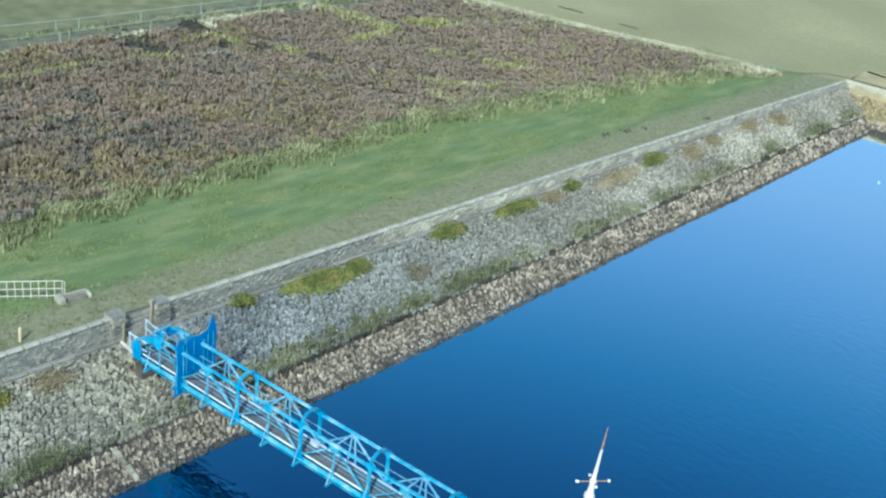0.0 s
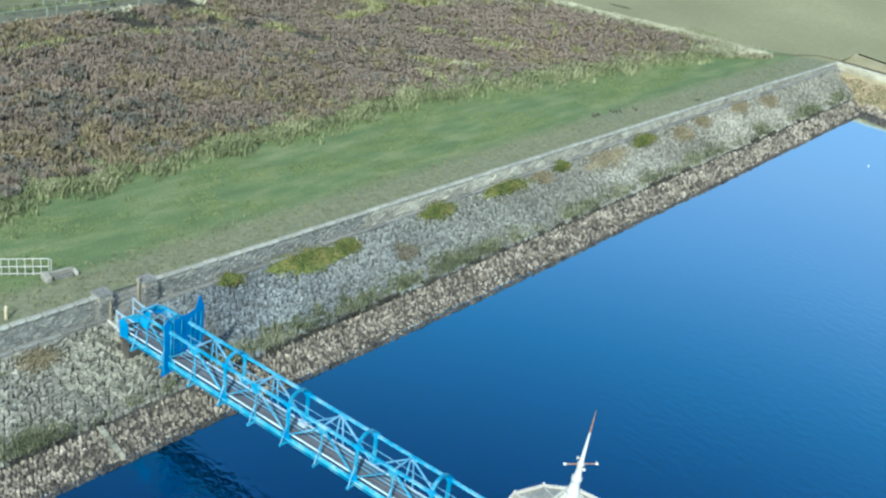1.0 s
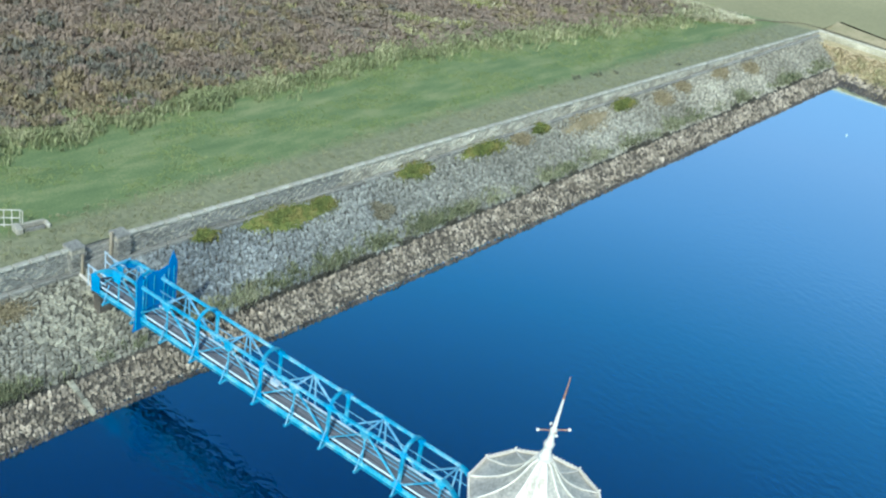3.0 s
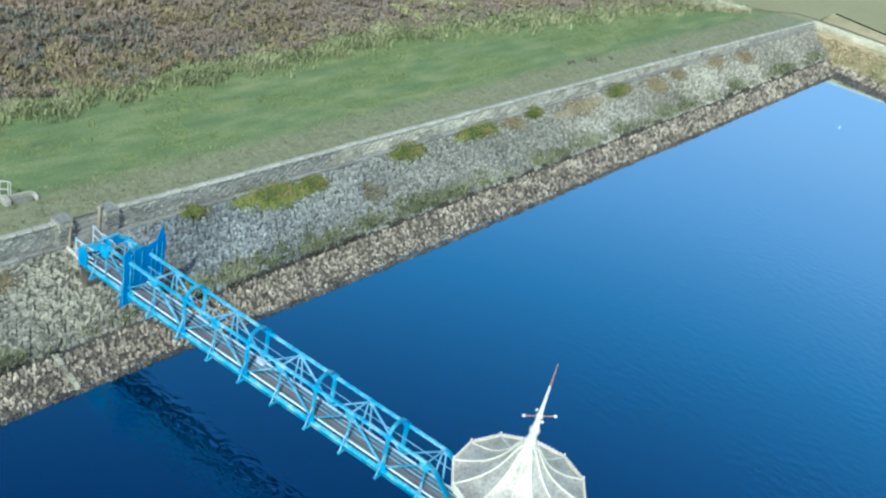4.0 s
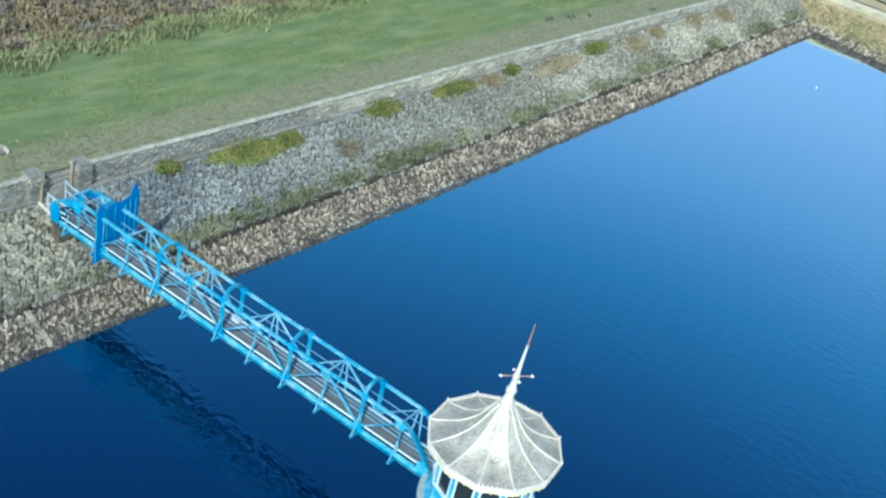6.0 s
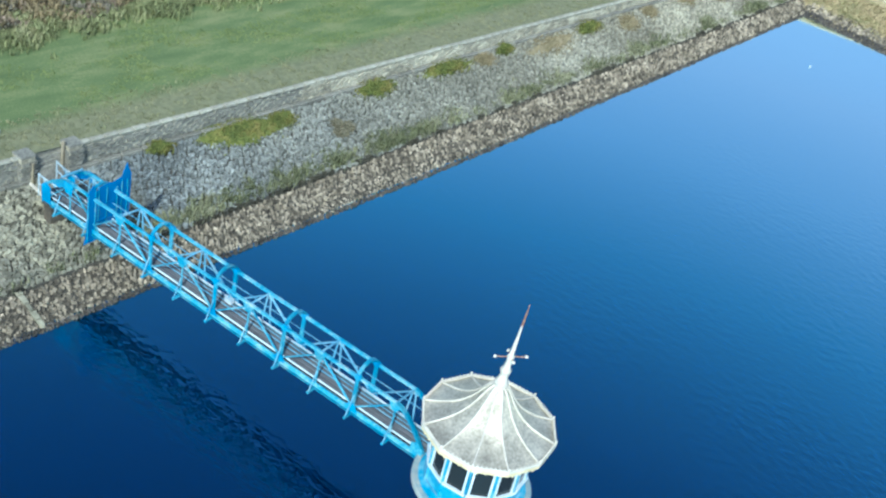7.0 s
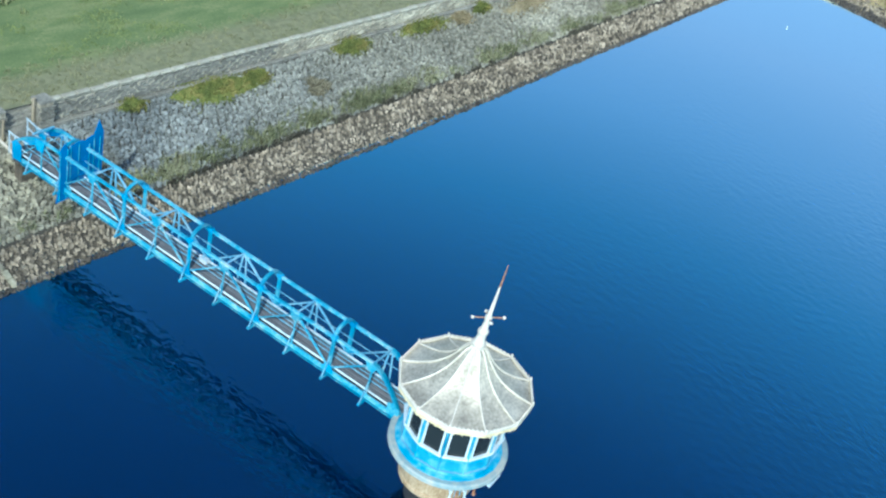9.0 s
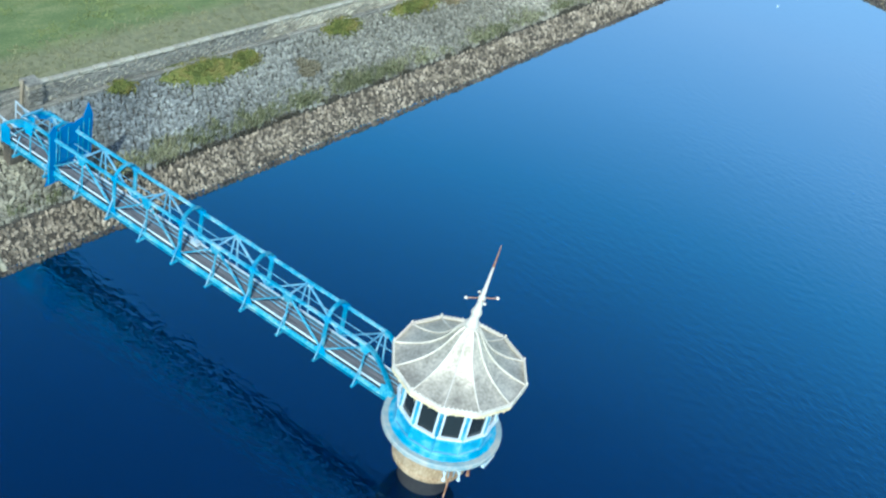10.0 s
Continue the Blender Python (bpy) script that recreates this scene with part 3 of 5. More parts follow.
def build_wall():
    wall = thing("crest_wall", "long grey coursed-stone parapet wall with pale coping", "wall", BANK, kind="structure")
    spans = [(-24.0, -1.35), (1.25, WALL_END)]
    part("far_wall", Shape().box((-352, wall_v(-40), 1.5), (-24, wall_v(-40) + 0.4, float(wall_top(-40)) - 0.02), 0.03), M_WALL_J, wall)
    core = Shape()
    for a, b in spans:
        us = np.linspace(a, b, 40)
        rows = []
        for u in us:
            v, lo, hi = wall_v(u), bank_z(wall_v(u)) - 0.4, wall_top(u) - 0.17
            rows += [(u, v, lo), (u, v, hi), (u, v + 0.4, hi), (u, v + 0.4, lo)]
        core.add(rows, [(4 * i + k, 4 * i + 4 + k, 4 * i + 4 + (k + 1) % 4, 4 * i + (k + 1) % 4) for i in range(39) for k in range(4)] + [(0, 1, 2, 3), (159, 158, 157, 156)])
    part("wall_core", core, M_WALL_J, wall)
    blocks = [raw_mesh("wall_stone", *[x.tolist() for x in stones_mesh(np.zeros(1), np.zeros(1), np.zeros(1), 0, (0.52, 0.22), 0.05, 0.12)], M_WALL) for _ in range(8)]
    spots = []
    for a, b in spans:
        for j in range(8):
            for u in np.arange(a + 0.3 + (j % 2) * 0.25, b - 0.2, 0.53):
                z = bank_z(wall_v(u)) + 0.05 + j * 0.215
                if z < wall_top(u) - 0.24:
                    spots.append((u + rng.uniform(-0.05, 0.05), z))
    spots.sort(key=lambda s: abs(s[0] - 0.0))
    for k, (u, z) in enumerate(spots[:300]):
        part("wall_stone", blocks[k % 8], None, wall, at=Matrix.Translation((u, wall_v(u) - 0.0, z)) @ pose(0, 0, 0, 90, 0, 0))
    rest = np.array(spots[300:])
    v, f = stones_mesh(rest[:, 0], np.zeros(len(rest)), np.zeros(len(rest)), 0, (0.52, 0.22), 0.05, 0.12)
    o = np.repeat(rest, 8, 0)
    w = np.stack([v[:, 0], wall_v(o[:, 0]) - v[:, 2], o[:, 1] + v[:, 1]], -1)
    part("wall_stone_field", raw_mesh("wall_stone_field", w.tolist(), f[:, ::-1].tolist(), M_WALL_J), None, wall)["kind"] = "stuff"
    for a, b in spans:
        n = int((b - a) / 1.25)
        for k in range(n):
            u = a + (k + 0.5) * (b - a) / n
            part("footing_stone", FOOT, M_WALL, wall, at=Matrix.Translation((u, wall_v(u) - 0.2 + rng.uniform(-0.03, 0.03), bank_z(wall_v(u)) + 0.02 + rng.uniform(-0.03, 0.03))) @ pose(0, 0, 0, 8, 0.5, -1.26))
    cope = [Shape().box((-0.395, -0.21, -0.08), (0.395, 0.1, 0.07), 0.04).mesh("coping_stone")]
    for a, b in spans:
        n = int((b - a) / 0.83)
        for k in range(n):
            u = a + (k + 0.5) * (b - a) / n
            part("coping_stone", cope[0], M_COPE, wall, at=Matrix.Translation((u, wall_v(u) + 0.095 + rng.uniform(-0.02, 0.02), wall_top(u) - 0.06 + rng.uniform(-0.012, 0.012))) @ pose(0, 0, 0, 0, 0.7, -1.26 + rng.uniform(-0.8, 0.8)))
    return wall


build_wall()


def build_end_wall():
    m = BANK @ pose(WALL_END - 0.2, wall_v(WALL_END) + 0.15, 0, 0, 0, -78)
    wall = thing("end_wall", "sunlit cream stone wall at the reservoir's end", "wall", m, kind="structure")
    top = float(wall_top(74))
    core = Shape().box((0, 0, 0.4), (24, 0.4, top - 0.14), 0.02)
    part("wall_core", core, M_SUNNY, wall)
    pts = [(x + (j % 2) * 0.25, z) for j, z in enumerate(np.arange(1.7, top - 0.2, 0.215)) for x in np.arange(0.3, 23.5, 0.53)]
    s = np.array(pts)
    v, f = stones_mesh(s[:, 0], np.zeros(len(s)), np.zeros(len(s)), 0, (0.52, 0.22), 0.05, 0.12)
    o = np.repeat(s, 8, 0)
    w = np.stack([v[:, 0], -v[:, 2], o[:, 1] + v[:, 1]], -1)
    part("wall_stone_field", raw_mesh("wall_stone_field", w.tolist(), f[:, ::-1].tolist(), M_SUNNY), None, wall)["kind"] = "stuff"
    cope = Shape().box((-0.40, -0.24, -0.08), (0.40, 0.24, 0.08), 0.035).mesh("coping_stone")
    for k in range(28):
        part("coping_stone", cope, M_SUNNY, wall, at=pose(0.4 + k * 0.83, 0.17, top - 0.06, rz=rng.uniform(-1, 1)))
    return wall


build_end_wall()

# ---- the footbridge ----
P, W, H, DECK = 4.085, 1.25, 1.77, 1.93
LAND, TOWER_END = 3.3, -20.1
# the bridge and tower stand a little higher than drawn, and as much smaller
SET = Matrix.Translation((-33.2, -37.0, 36.5)) @ Matrix.Scale(0.968, 4) @ Matrix.Translation((33.2, 37.0, -36.5))


def build_bridge():
    br = thing("footbridge", "bright blue steel truss footbridge from dam wall to valve tower", "footbridge", SET @ pose(0, 0, DECK))
    hoops = [-k * P for k in range(5)]
    mids = [-(k - 0.5) * P for k in range(6)]
    for s in (-1, 1):
        x = s * W / 2
        part("bottom_chord", Shape().beam((x, LAND, -0.04), (x, TOWER_END, -0.04), 0.12, 0.2), M_CHORD, br)
        part("bottom_flange", Shape().beam((x, LAND, -0.19), (x, TOWER_END, -0.19), 0.22, 0.03), M_BLUE, br)
        part("top_chord", Shape().beam((x, 1.4, H), (x, mids[-1], H), 0.16, 0.11), M_CHORD, br)
        for a, b in ((mids[0], LAND), (mids[-1], TOWER_END)):
            e = 1 if b > a else -1
            if e > 0:
                pts = [(x, b - (b - 1.35) * q, 0.72 + (H - 0.72) * (1 - (1 - q) ** 1.7)) for q in np.linspace(0, 1, 9)]
                web = [(x, b - (b - 1.35) * q, 0.72 + (H - 0.72) * (1 - (1 - q) ** 1.7) - 0.2) for q in np.linspace(0.35, 1, 6)]
                # the far truss's end web is darker than the near one's
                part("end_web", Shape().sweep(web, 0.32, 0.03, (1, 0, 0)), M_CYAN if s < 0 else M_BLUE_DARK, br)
                part("end_plate", Shape().slab([(x + s * 0.1, b - 0.62, -0.12), (x + s * 0.1, b, -0.12), (x + s * 0.1, b + 0.03, 0.75), (x + s * 0.1, b - 0.3, 0.98), (x + s * 0.1, b - 0.62, 0.85)], (0.03, 0, 0)), M_CYAN, br)
                part("end_gusset", Shape().slab([(x + s * 0.1, 1.75, H + 0.02), (x + s * 0.1, 1.1, H + 0.02), (x + s * 0.1, 1.2, H - 0.55), (x + s * 0.1, 1.62, H - 0.55)], (0.03, 0, 0)), M_CYAN, br)
            else:
                pts = [(x, a + (b - a) * q, H - (H - 0.15) * q ** 1.7) for q in np.linspace(0, 1, 7)]
                part("end_plate", Shape().slab([(x + s * 0.09, b + 0.6, 0.02), (x + s * 0.09, b + 0.02, 0.02), (x + s * 0.09, b - 0.02, 0.4), (x + s * 0.09, b + 0.3, 0.62), (x + s * 0.09, b + 0.6, 0.5)], (0.025, 0, 0)), M_CHORD, br)
            part("end_post", Shape().sweep(pts, 0.13, 0.17, (1, 0, 0)), M_BLUE, br)
        for y in hoops:
            part("post", Shape().beam((x, y, -0.05), (x, y, H), 0.10, 0.19, (0, 1, 0)), M_BLUE, br)
            part("foot_plate", Shape().slab([(x + s * 0.08, y - 0.35, 0.0), (x + s * 0.08, y + 0.35, 0.0), (x + s * 0.08, y + 0.14, 0.34), (x + s * 0.08, y - 0.14, 0.34)], (0.02, 0, 0)), M_CYAN, br)
            part("knob", Shape().box((x - 0.12, y - 0.14, H - 0.1), (x + 0.12, y + 0.14, H + 0.13), 0.04), M_CYAN, br)
        # posts, gussets and diagonals of the far truss are paler than the near one's
        for y in [1.4] + mids[1:]:
            for q in (-1, 1) if s > 0 else (0,):
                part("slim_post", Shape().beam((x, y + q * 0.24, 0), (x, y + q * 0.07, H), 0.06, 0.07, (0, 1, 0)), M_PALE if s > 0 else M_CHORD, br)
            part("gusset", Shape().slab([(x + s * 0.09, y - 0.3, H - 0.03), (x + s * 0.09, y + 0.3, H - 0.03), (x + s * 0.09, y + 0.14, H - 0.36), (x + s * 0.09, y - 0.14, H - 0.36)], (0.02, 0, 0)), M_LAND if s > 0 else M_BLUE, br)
            for q in (-0.5, 0.5):
                b = y + q * P
                if b < TOWER_END:
                    continue
                b = min(b, LAND - 0.3)
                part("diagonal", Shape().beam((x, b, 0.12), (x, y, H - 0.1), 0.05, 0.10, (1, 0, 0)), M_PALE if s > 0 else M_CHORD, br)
        part("toe_board", Shape().beam((s * (W / 2 - 0.1), LAND, 0.19), (s * (W / 2 - 0.1), TOWER_END, 0.19), 0.03, 0.09), M_WHITE, br, "whitish toe board")
    part("handrail", Shape().tube([(W / 2 - 0.09, LAND, 1.08), (W / 2 - 0.09, TOWER_END, 1.08)], 0.022), M_PALE, br, "pale handrail")
    for y in hoops:
        arch = [(-W / 2 * math.cos(a), y, H + 0.52 * math.sin(a)) for a in np.linspace(0, math.pi, 13)]
        part("arch", Shape().sweep(arch, 0.06, 0.17, (0, 1, 0)), M_BLUE, br)
    for y in mids:
        part("top_strut", Shape().beam((-W / 2, y, H), (W / 2, y, H), 0.07, 0.07), M_PALE, br)
    for y in sorted(hoops + mids):
        part("cross_beam", Shape().beam((-W / 2 - 0.46, y, -0.24), (W / 2 + 0.4, y, -0.24), 0.11, 0.12), M_BLUE, br)
        part("outrigger", Shape().beam((-W / 2 - 0.42, y, -0.24), (-W / 2 - 0.05, y, 0.75), 0.05, 0.05, (0, 1, 0)), M_PALE, br)
    part("deck_pan", Shape().beam((0, LAND, -0.06), (0, TOWER_END, -0.06), W - 0.16, 0.05), M_PAN, br, "dark tarred deck pan")
    for x in (0.06, 0.3):
        part("deck_pipe", Shape().tube([(x, LAND, 0.16), (x, TOWER_END, 0.16)], 0.028, 6), M_PALE, br, "pale service pipe")
    n = 6
    for k in range(n):
        x = (k - (n - 1) / 2) * (W - 0.26) / n
        part("deck_board", Shape().beam((x, LAND + 0.1, 0.10), (x, TOWER_END, 0.10), (W - 0.26) / n - 0.025, 0.045), M_DECK, br)
    return br


build_bridge()

box = thing("valve_box", "small whitish painted valve box on the bridge deck", "valve box", SET @ pose(0.36, -8.2, DECK + 0.123))
part("body", Shape().box((-0.13, -0.2, 0), (0.13, 0.2, 0.2), 0.03), M_WHITE, box)
part("lid", Shape().box((-0.15, -0.22, 0.2), (0.15, 0.22, 0.235), 0.015), M_LAND, box)
part("spindle", Shape().tube([(0, 0.05, 0.23), (0, 0.05, 0.36)], 0.03, 8), M_PALE, box)


def build_gate():
    g = thing("security_gate", "tall deep-blue steel gate with pointed anti-climb side wings", "gate", SET @ pose(0, -0.12, DECK))
    part("gate_sheet", Shape().slab([(-0.5, -0.1, 0.12), (0.5, -0.1, 0.12), (0.5, -0.1, 2.25), (0.3, -0.1, 2.36), (-0.3, -0.1, 2.3), (-0.5, -0.1, 2.05)], (0, 0.03, 0)), M_BLUE_DARK, g)
    for x in (-0.36, 0.12):
        part("gate_bar", Shape().beam((x, -0.14, 0.15), (x, -0.14, 2.2), 0.05, 0.05), M_BLUE, g)
    for z in (0.45, 1.25):
        part("gate_rail", Shape().beam((-0.5, -0.15, z), (0.5, -0.15, z), 0.05, 0.06), M_BLUE_DARK, g)
    part("wing", Shape().slab([(0.5, -0.1, -0.1), (0.99, -0.1, -0.05), (0.99, -0.1, 2.4), (0.5, -0.1, 2.3)], (0, 0.04, 0)), M_BLUE_DARK, g)
    part("wing", Shape().slab([(1.01, -0.12, -0.05), (1.55, -0.12, 0.1), (1.56, -0.12, 2.4), (1.27, -0.12, 3.1), (1.01, -0.12, 2.5)], (0, 0.04, 0)), M_BLUE_DARK, g)
    part("wing", Shape().slab([(-0.52, -0.12, 2.2), (-0.7, -0.12, 2.55), (-0.98, -0.12, 2.2), (-1.0, -0.12, 0.1), (-1.14, -0.12, -0.62), (-0.52, -0.12, -0.62)], (0, 0.04, 0)), M_BLUE_DARK, g)
    part("skirt_plate", Shape().slab([(-0.5, -0.13, -0.26), (-0.1, -0.13, -0.26), (-0.1, -0.13, -0.6), (-0.5, -0.13, -0.62)], (0, 0.04, 0)), M_BLUE_DARK, g)
    for x, a, b in ((0.72, 0, 2.0), (1.0, 0.0, 2.2), (1.34, 0.2, 2.2), (-0.56, -0.5, 2.2), (-0.97, -0.5, 2.1)):
        part("wing_stiffener", Shape().beam((x, -0.155, a), (x, -0.155, b), 0.05, 0.05), M_BLUE, g)
    return g


build_gate()

# ---- the valve tower ----
TX, TY, SIDES = -0.16, -22.3, 12
R_WALL, R_EAVE, R_LEDGE, R_SHAFT = 1.95, 2.68, 2.46, 1.52
FLOOR, SILL, HEAD, EAVE = 2.03, 3.03, 4.55, 4.93


def corner(r, k, z):
    a = math.tau * (k + 0.5) / SIDES + radians(6)
    return Vector((r * math.cos(a), r * math.sin(a), z))


# bell profile: a rounded shoulder under the mast, steep, then flaring out to the eaves
ROOF_R = np.array([0.22, 0.38, 0.52, 0.66, 0.82, 1.0, 1.25, 1.55, 1.9, 2.28, 2.68])
ROOF_Z = np.array([7.1, 6.98, 6.77, 6.52, 6.27, 6.05, 5.81, 5.6, 5.43, 5.29, 5.18])


def roof_point(q, k, lift=0.0):
    r = 0.22 + (R_EAVE - 0.22) * q
    z = float(np.interp(r, ROOF_R, ROOF_Z)) + lift
    return corner(r, k, z)


def build_tower():
    tw = thing("valve_tower", "round valve tower with blue glazed lantern and white bell roof", "tower", SET @ pose(TX, TY, 0))
    off = Matrix.Translation((-0.07, 0.09, 0))
    part("collar", Shape().lathe([(0.9, 0.02), (R_SHAFT - 0.02, 0.0), (R_SHAFT + 0.06, 0.05), (R_SHAFT + 0.06, 0.2), (R_SHAFT, 0.26), (R_SHAFT - 0.02, 1.5), (R_SHAFT + 0.15, 1.55)]), M_TOWER, tw, "stained tan stone drum with a pale lip", True, at=off)
    part("shaft", Shape().lathe([(1.12, -5), (1.12, -0.3), (1.2, 0.05)], 32), M_SHAFT, tw, "wet stone shaft standing in the water, blackened for shade under the drum", True, at=off)
    part("ledge", Shape().lathe([(R_SHAFT + 0.05, 1.5), (R_LEDGE - 0.12, 1.7), (R_LEDGE, 1.8), (R_LEDGE, 1.97), (R_LEDGE - 0.05, 2.02), (0.5, 2.03)]), M_LEDGE, tw, "weathered pale blue round ledge", True)
    part("skirt", Shape().lathe([(R_WALL + 0.06, 2.2), (R_WALL + 0.09, 2.12), (R_LEDGE - 0.26, 2.065), (R_LEDGE - 0.24, 2.03)], 24), M_LANTERN, tw, "bright blue skirt round the lantern foot", True)
    part("floor_slab", Shape().lathe([(R_WALL - 0.1, 2.034), (R_WALL - 0.1, 2.12)], 12), M_DECK, tw)
    for k in range(SIDES):
        a, b = corner(R_WALL, k, 0), corner(R_WALL, k + 1, 0)
        d, mid = (b - a).normalized(), (a + b) / 2
        out = Vector((mid.x, mid.y, 0)).normalized()
        w = (b - a).length
        up = Vector((0, 0, 1))
        part("wall_panel", Shape().slab([a + up * FLOOR, b + up * FLOOR, b + up * SILL, a + up * SILL], out * 0.08), M_LANTERN, tw)
        part("panel_trim", Shape().beam(a + out * 0.06 + up * (FLOOR + 0.2), b + out * 0.06 + up * (FLOOR + 0.2), 0.06, 0.05), M_PALE, tw)
        part("corner_post", Shape().beam(a * 1.015 + up * FLOOR, a * 1.015 + up * EAVE, 0.1, 0.1), M_LANTERN, tw)
        win = part("window", Shape().slab([a + d * 0.1 + up * SILL, b - d * 0.1 + up * SILL, b - d * 0.1 + up * HEAD, a + d * 0.1 + up * HEAD], out * 0.02), M_GLASS, tw, "dark glass pane")
        e = out * 0.04
        for p, q in (((a + d * 0.11), up * 1), ((b - d * 0.11), up * 1)):
            part("frame_side", Shape().beam(p + e + up * SILL, p + e + up * HEAD, 0.085, 0.07, out), M_WHITE, win, "white window frame")
        part("sill", Shape().beam(a + e * 1.6 + up * SILL, b + e * 1.6 + up * SILL, 0.16, 0.09), M_WHITE, win, "white sill")
        part("frame_head", Shape().beam(a + e + up * HEAD, b + e + up * HEAD, 0.08, 0.09), M_WHITE, win)
        part("frieze", Shape().slab([a + up * (HEAD + 0.04), b + up * (HEAD + 0.04), b + up * (EAVE + 0.05), a + up * (EAVE + 0.05)], out * 0.06), M_WHITE, tw)
        # roof sector
        qs = np.linspace(0, 1, 15)
        vs, fs = [], []
        for i, q in enumerate(qs):
            c0, c1 = roof_point(q, k), roof_point(q, k + 1)
            for s in range(5):
                p = c0.lerp(c1, s / 4)
                sag = 0.05 * q * (1 - (2 * s / 4 - 1) ** 2)
                vs.append(p - up * sag)
        for i in range(14):
            for s in range(4):
                fs.append((i * 5 + s, i * 5 + s + 1, i * 5 + s + 6, i * 5 + s + 5))
        m = len(vs)
        vs += [v - up * 0.05 for v in vs]
        fs += [tuple(m + i for i in reversed(f)) for f in fs[:56]]
        fs += [(70 + s, 71 + s, m + 71 + s, m + 70 + s) for s in range(4)]
        part("roof_panel", Shape().add(vs, fs), M_ROOF, tw, "weathered off-white roof sheet", True)
        part("roof_rib", Shape().tube([roof_point(q, k, 0.02) for q in qs], 0.038, 6), M_RIB, tw, "white roof rib", True)
        ea, eb = roof_point(1, k), roof_point(1, k + 1)
        part("gutter", Shape().beam(ea, eb, 0.10, 0.13), M_RIB, tw, "cream eaves gutter")
        part("fascia", Shape().slab([ea - up * 0.04, eb - up * 0.04, eb - up * 0.24, ea - up * 0.24], -out * 0.035), M_CREAM, tw, "yellowed cream eaves board")
        part("soffit", Shape().slab([corner(R_EAVE, k, EAVE + 0.17), corner(R_EAVE, k + 1, EAVE + 0.17), corner(R_WALL, k + 1, EAVE + 0.05), corner(R_WALL, k, EAVE + 0.05)], (0, 0, 0.03)), M_WHITE, tw)
        lap = Shape()
        n = 9
        for i in range(n):
            c = ea.lerp(eb, (i + 0.5) / n)
            t = 0.055
            drop = (0.33 if i % 2 else 0.22) * rng.uniform(0.85, 1.1)
            lap.slab([c - d * t + up * -0.04, c + d * t + up * -0.04, c + d * t - up * drop * 0.7, c - up * drop, c - d * t - up * drop * 0.7], out * 0.03)
        part("valance", lap, M_CREAM, tw, "cream scalloped valance")
        part("finial", Shape().tube([ea + up * 0.02, ea + up * 0.1, ea + up * 0.15, ea + up * 0.21], [0.06, 0.04, 0.055, 0.01], 8), M_RIB, tw)
        crest = Shape()
        for i in range(1, 8):
            c = ea.lerp(eb, i / 8)
            crest.tube([c + up * 0.04, c + up * 0.1, c + up * 0.15], [0.03, 0.04, 0.005], 5)
        part("cresting", crest, M_RIB, tw)["kind"] = "stuff"
    lean = Vector((0.02, -0.045, 1.0))
    spire = part("finial_mast", Shape().lathe([(0.42, -0.4), (0.31, -0.15), (0.25, 0.05), (0.28, 0.15), (0.28, 0.25), (0.2, 0.35), (0.16, 0.65), (0.21, 0.73), (0.21, 0.86), (0.14, 0.95), (0.11, 1.35), (0.14, 1.42), (0.14, 1.54), (0.085, 1.62), (0.055, 2.5), (0.04, 3.0)], 16), M_RIB, tw, "turned cream-white mast", True, at=Matrix.Translation((0, 0, 7.05)) @ lean.to_track_quat("Z", "Y").to_matrix().to_4x4())
    part("spike", Shape().tube([(0, 0, 2.95), (0, 0, 4.02)], [0.04, 0.012], 8), M_RUST, spire, "rusty lightning spike")
    part("vane_rod", Shape().tube([(-0.28, 0.57, 1.5), (0.28, -0.57, 1.5)], 0.022, 6), M_RUST, spire, "rusty compass rod")
    part("vane_rod", Shape().tube([(-0.3, -0.15, 1.5), (0.3, 0.15, 1.5)], 0.022, 6), M_RUST, spire, "rusty compass rod")
    for x, y in ((-0.28, 0.57), (0.28, -0.57), (-0.3, -0.15), (0.3, 0.15)):
        part("compass_point", Shape().box((x - 0.04, y - 0.06, 1.45), (x + 0.04, y + 0.06, 1.56), 0.02), M_RIB, spire)
    # pipework and a short ladder under the ledge
    for a in (-2.2, -2.06):
        part("ladder_rail", Shape().tube([(1.66 * math.cos(a), 1.66 * math.sin(a), 0.5), (1.66 * math.cos(a), 1.66 * math.sin(a), 1.7)], 0.022, 6), M_PALE, tw, "pale ladder rail")
    for z in np.arange(0.6, 1.6, 0.28):
        part("ladder_rung", Shape().tube([(1.66 * math.cos(-2.2), 1.66 * math.sin(-2.2), z), (1.66 * math.cos(-2.06), 1.66 * math.sin(-2.06), z)], 0.018, 5), M_RUST, tw)
    for a, z, mt in ((-2.35, 0.95, M_WHITE), (-1.98, 0.8, M_WHITE), (-1.72, 0.85, M_RUST)):
        part("pipe_stub", Shape().tube([(1.4 * math.cos(a), 1.4 * math.sin(a), z), (1.8 * math.cos(a), 1.8 * math.sin(a), z + 0.05), (1.86 * math.cos(a), 1.86 * math.sin(a), z - 0.35)], 0.08, 8), mt, tw, "weathered pipe stub")
    part("pale_bracket", Shape().beam((-0.35, -2.36, 1.5), (0.5, -2.3, 1.5), 0.14, 0.14), M_WHITE, tw)
    part("gauge_pole", Shape().tube([(-1.12, -1.46, -0.45), (-1.1, -1.44, 1.6)], 0.035, 6), M_RUST, tw, "rusty gauge pole")
    return tw


build_tower()


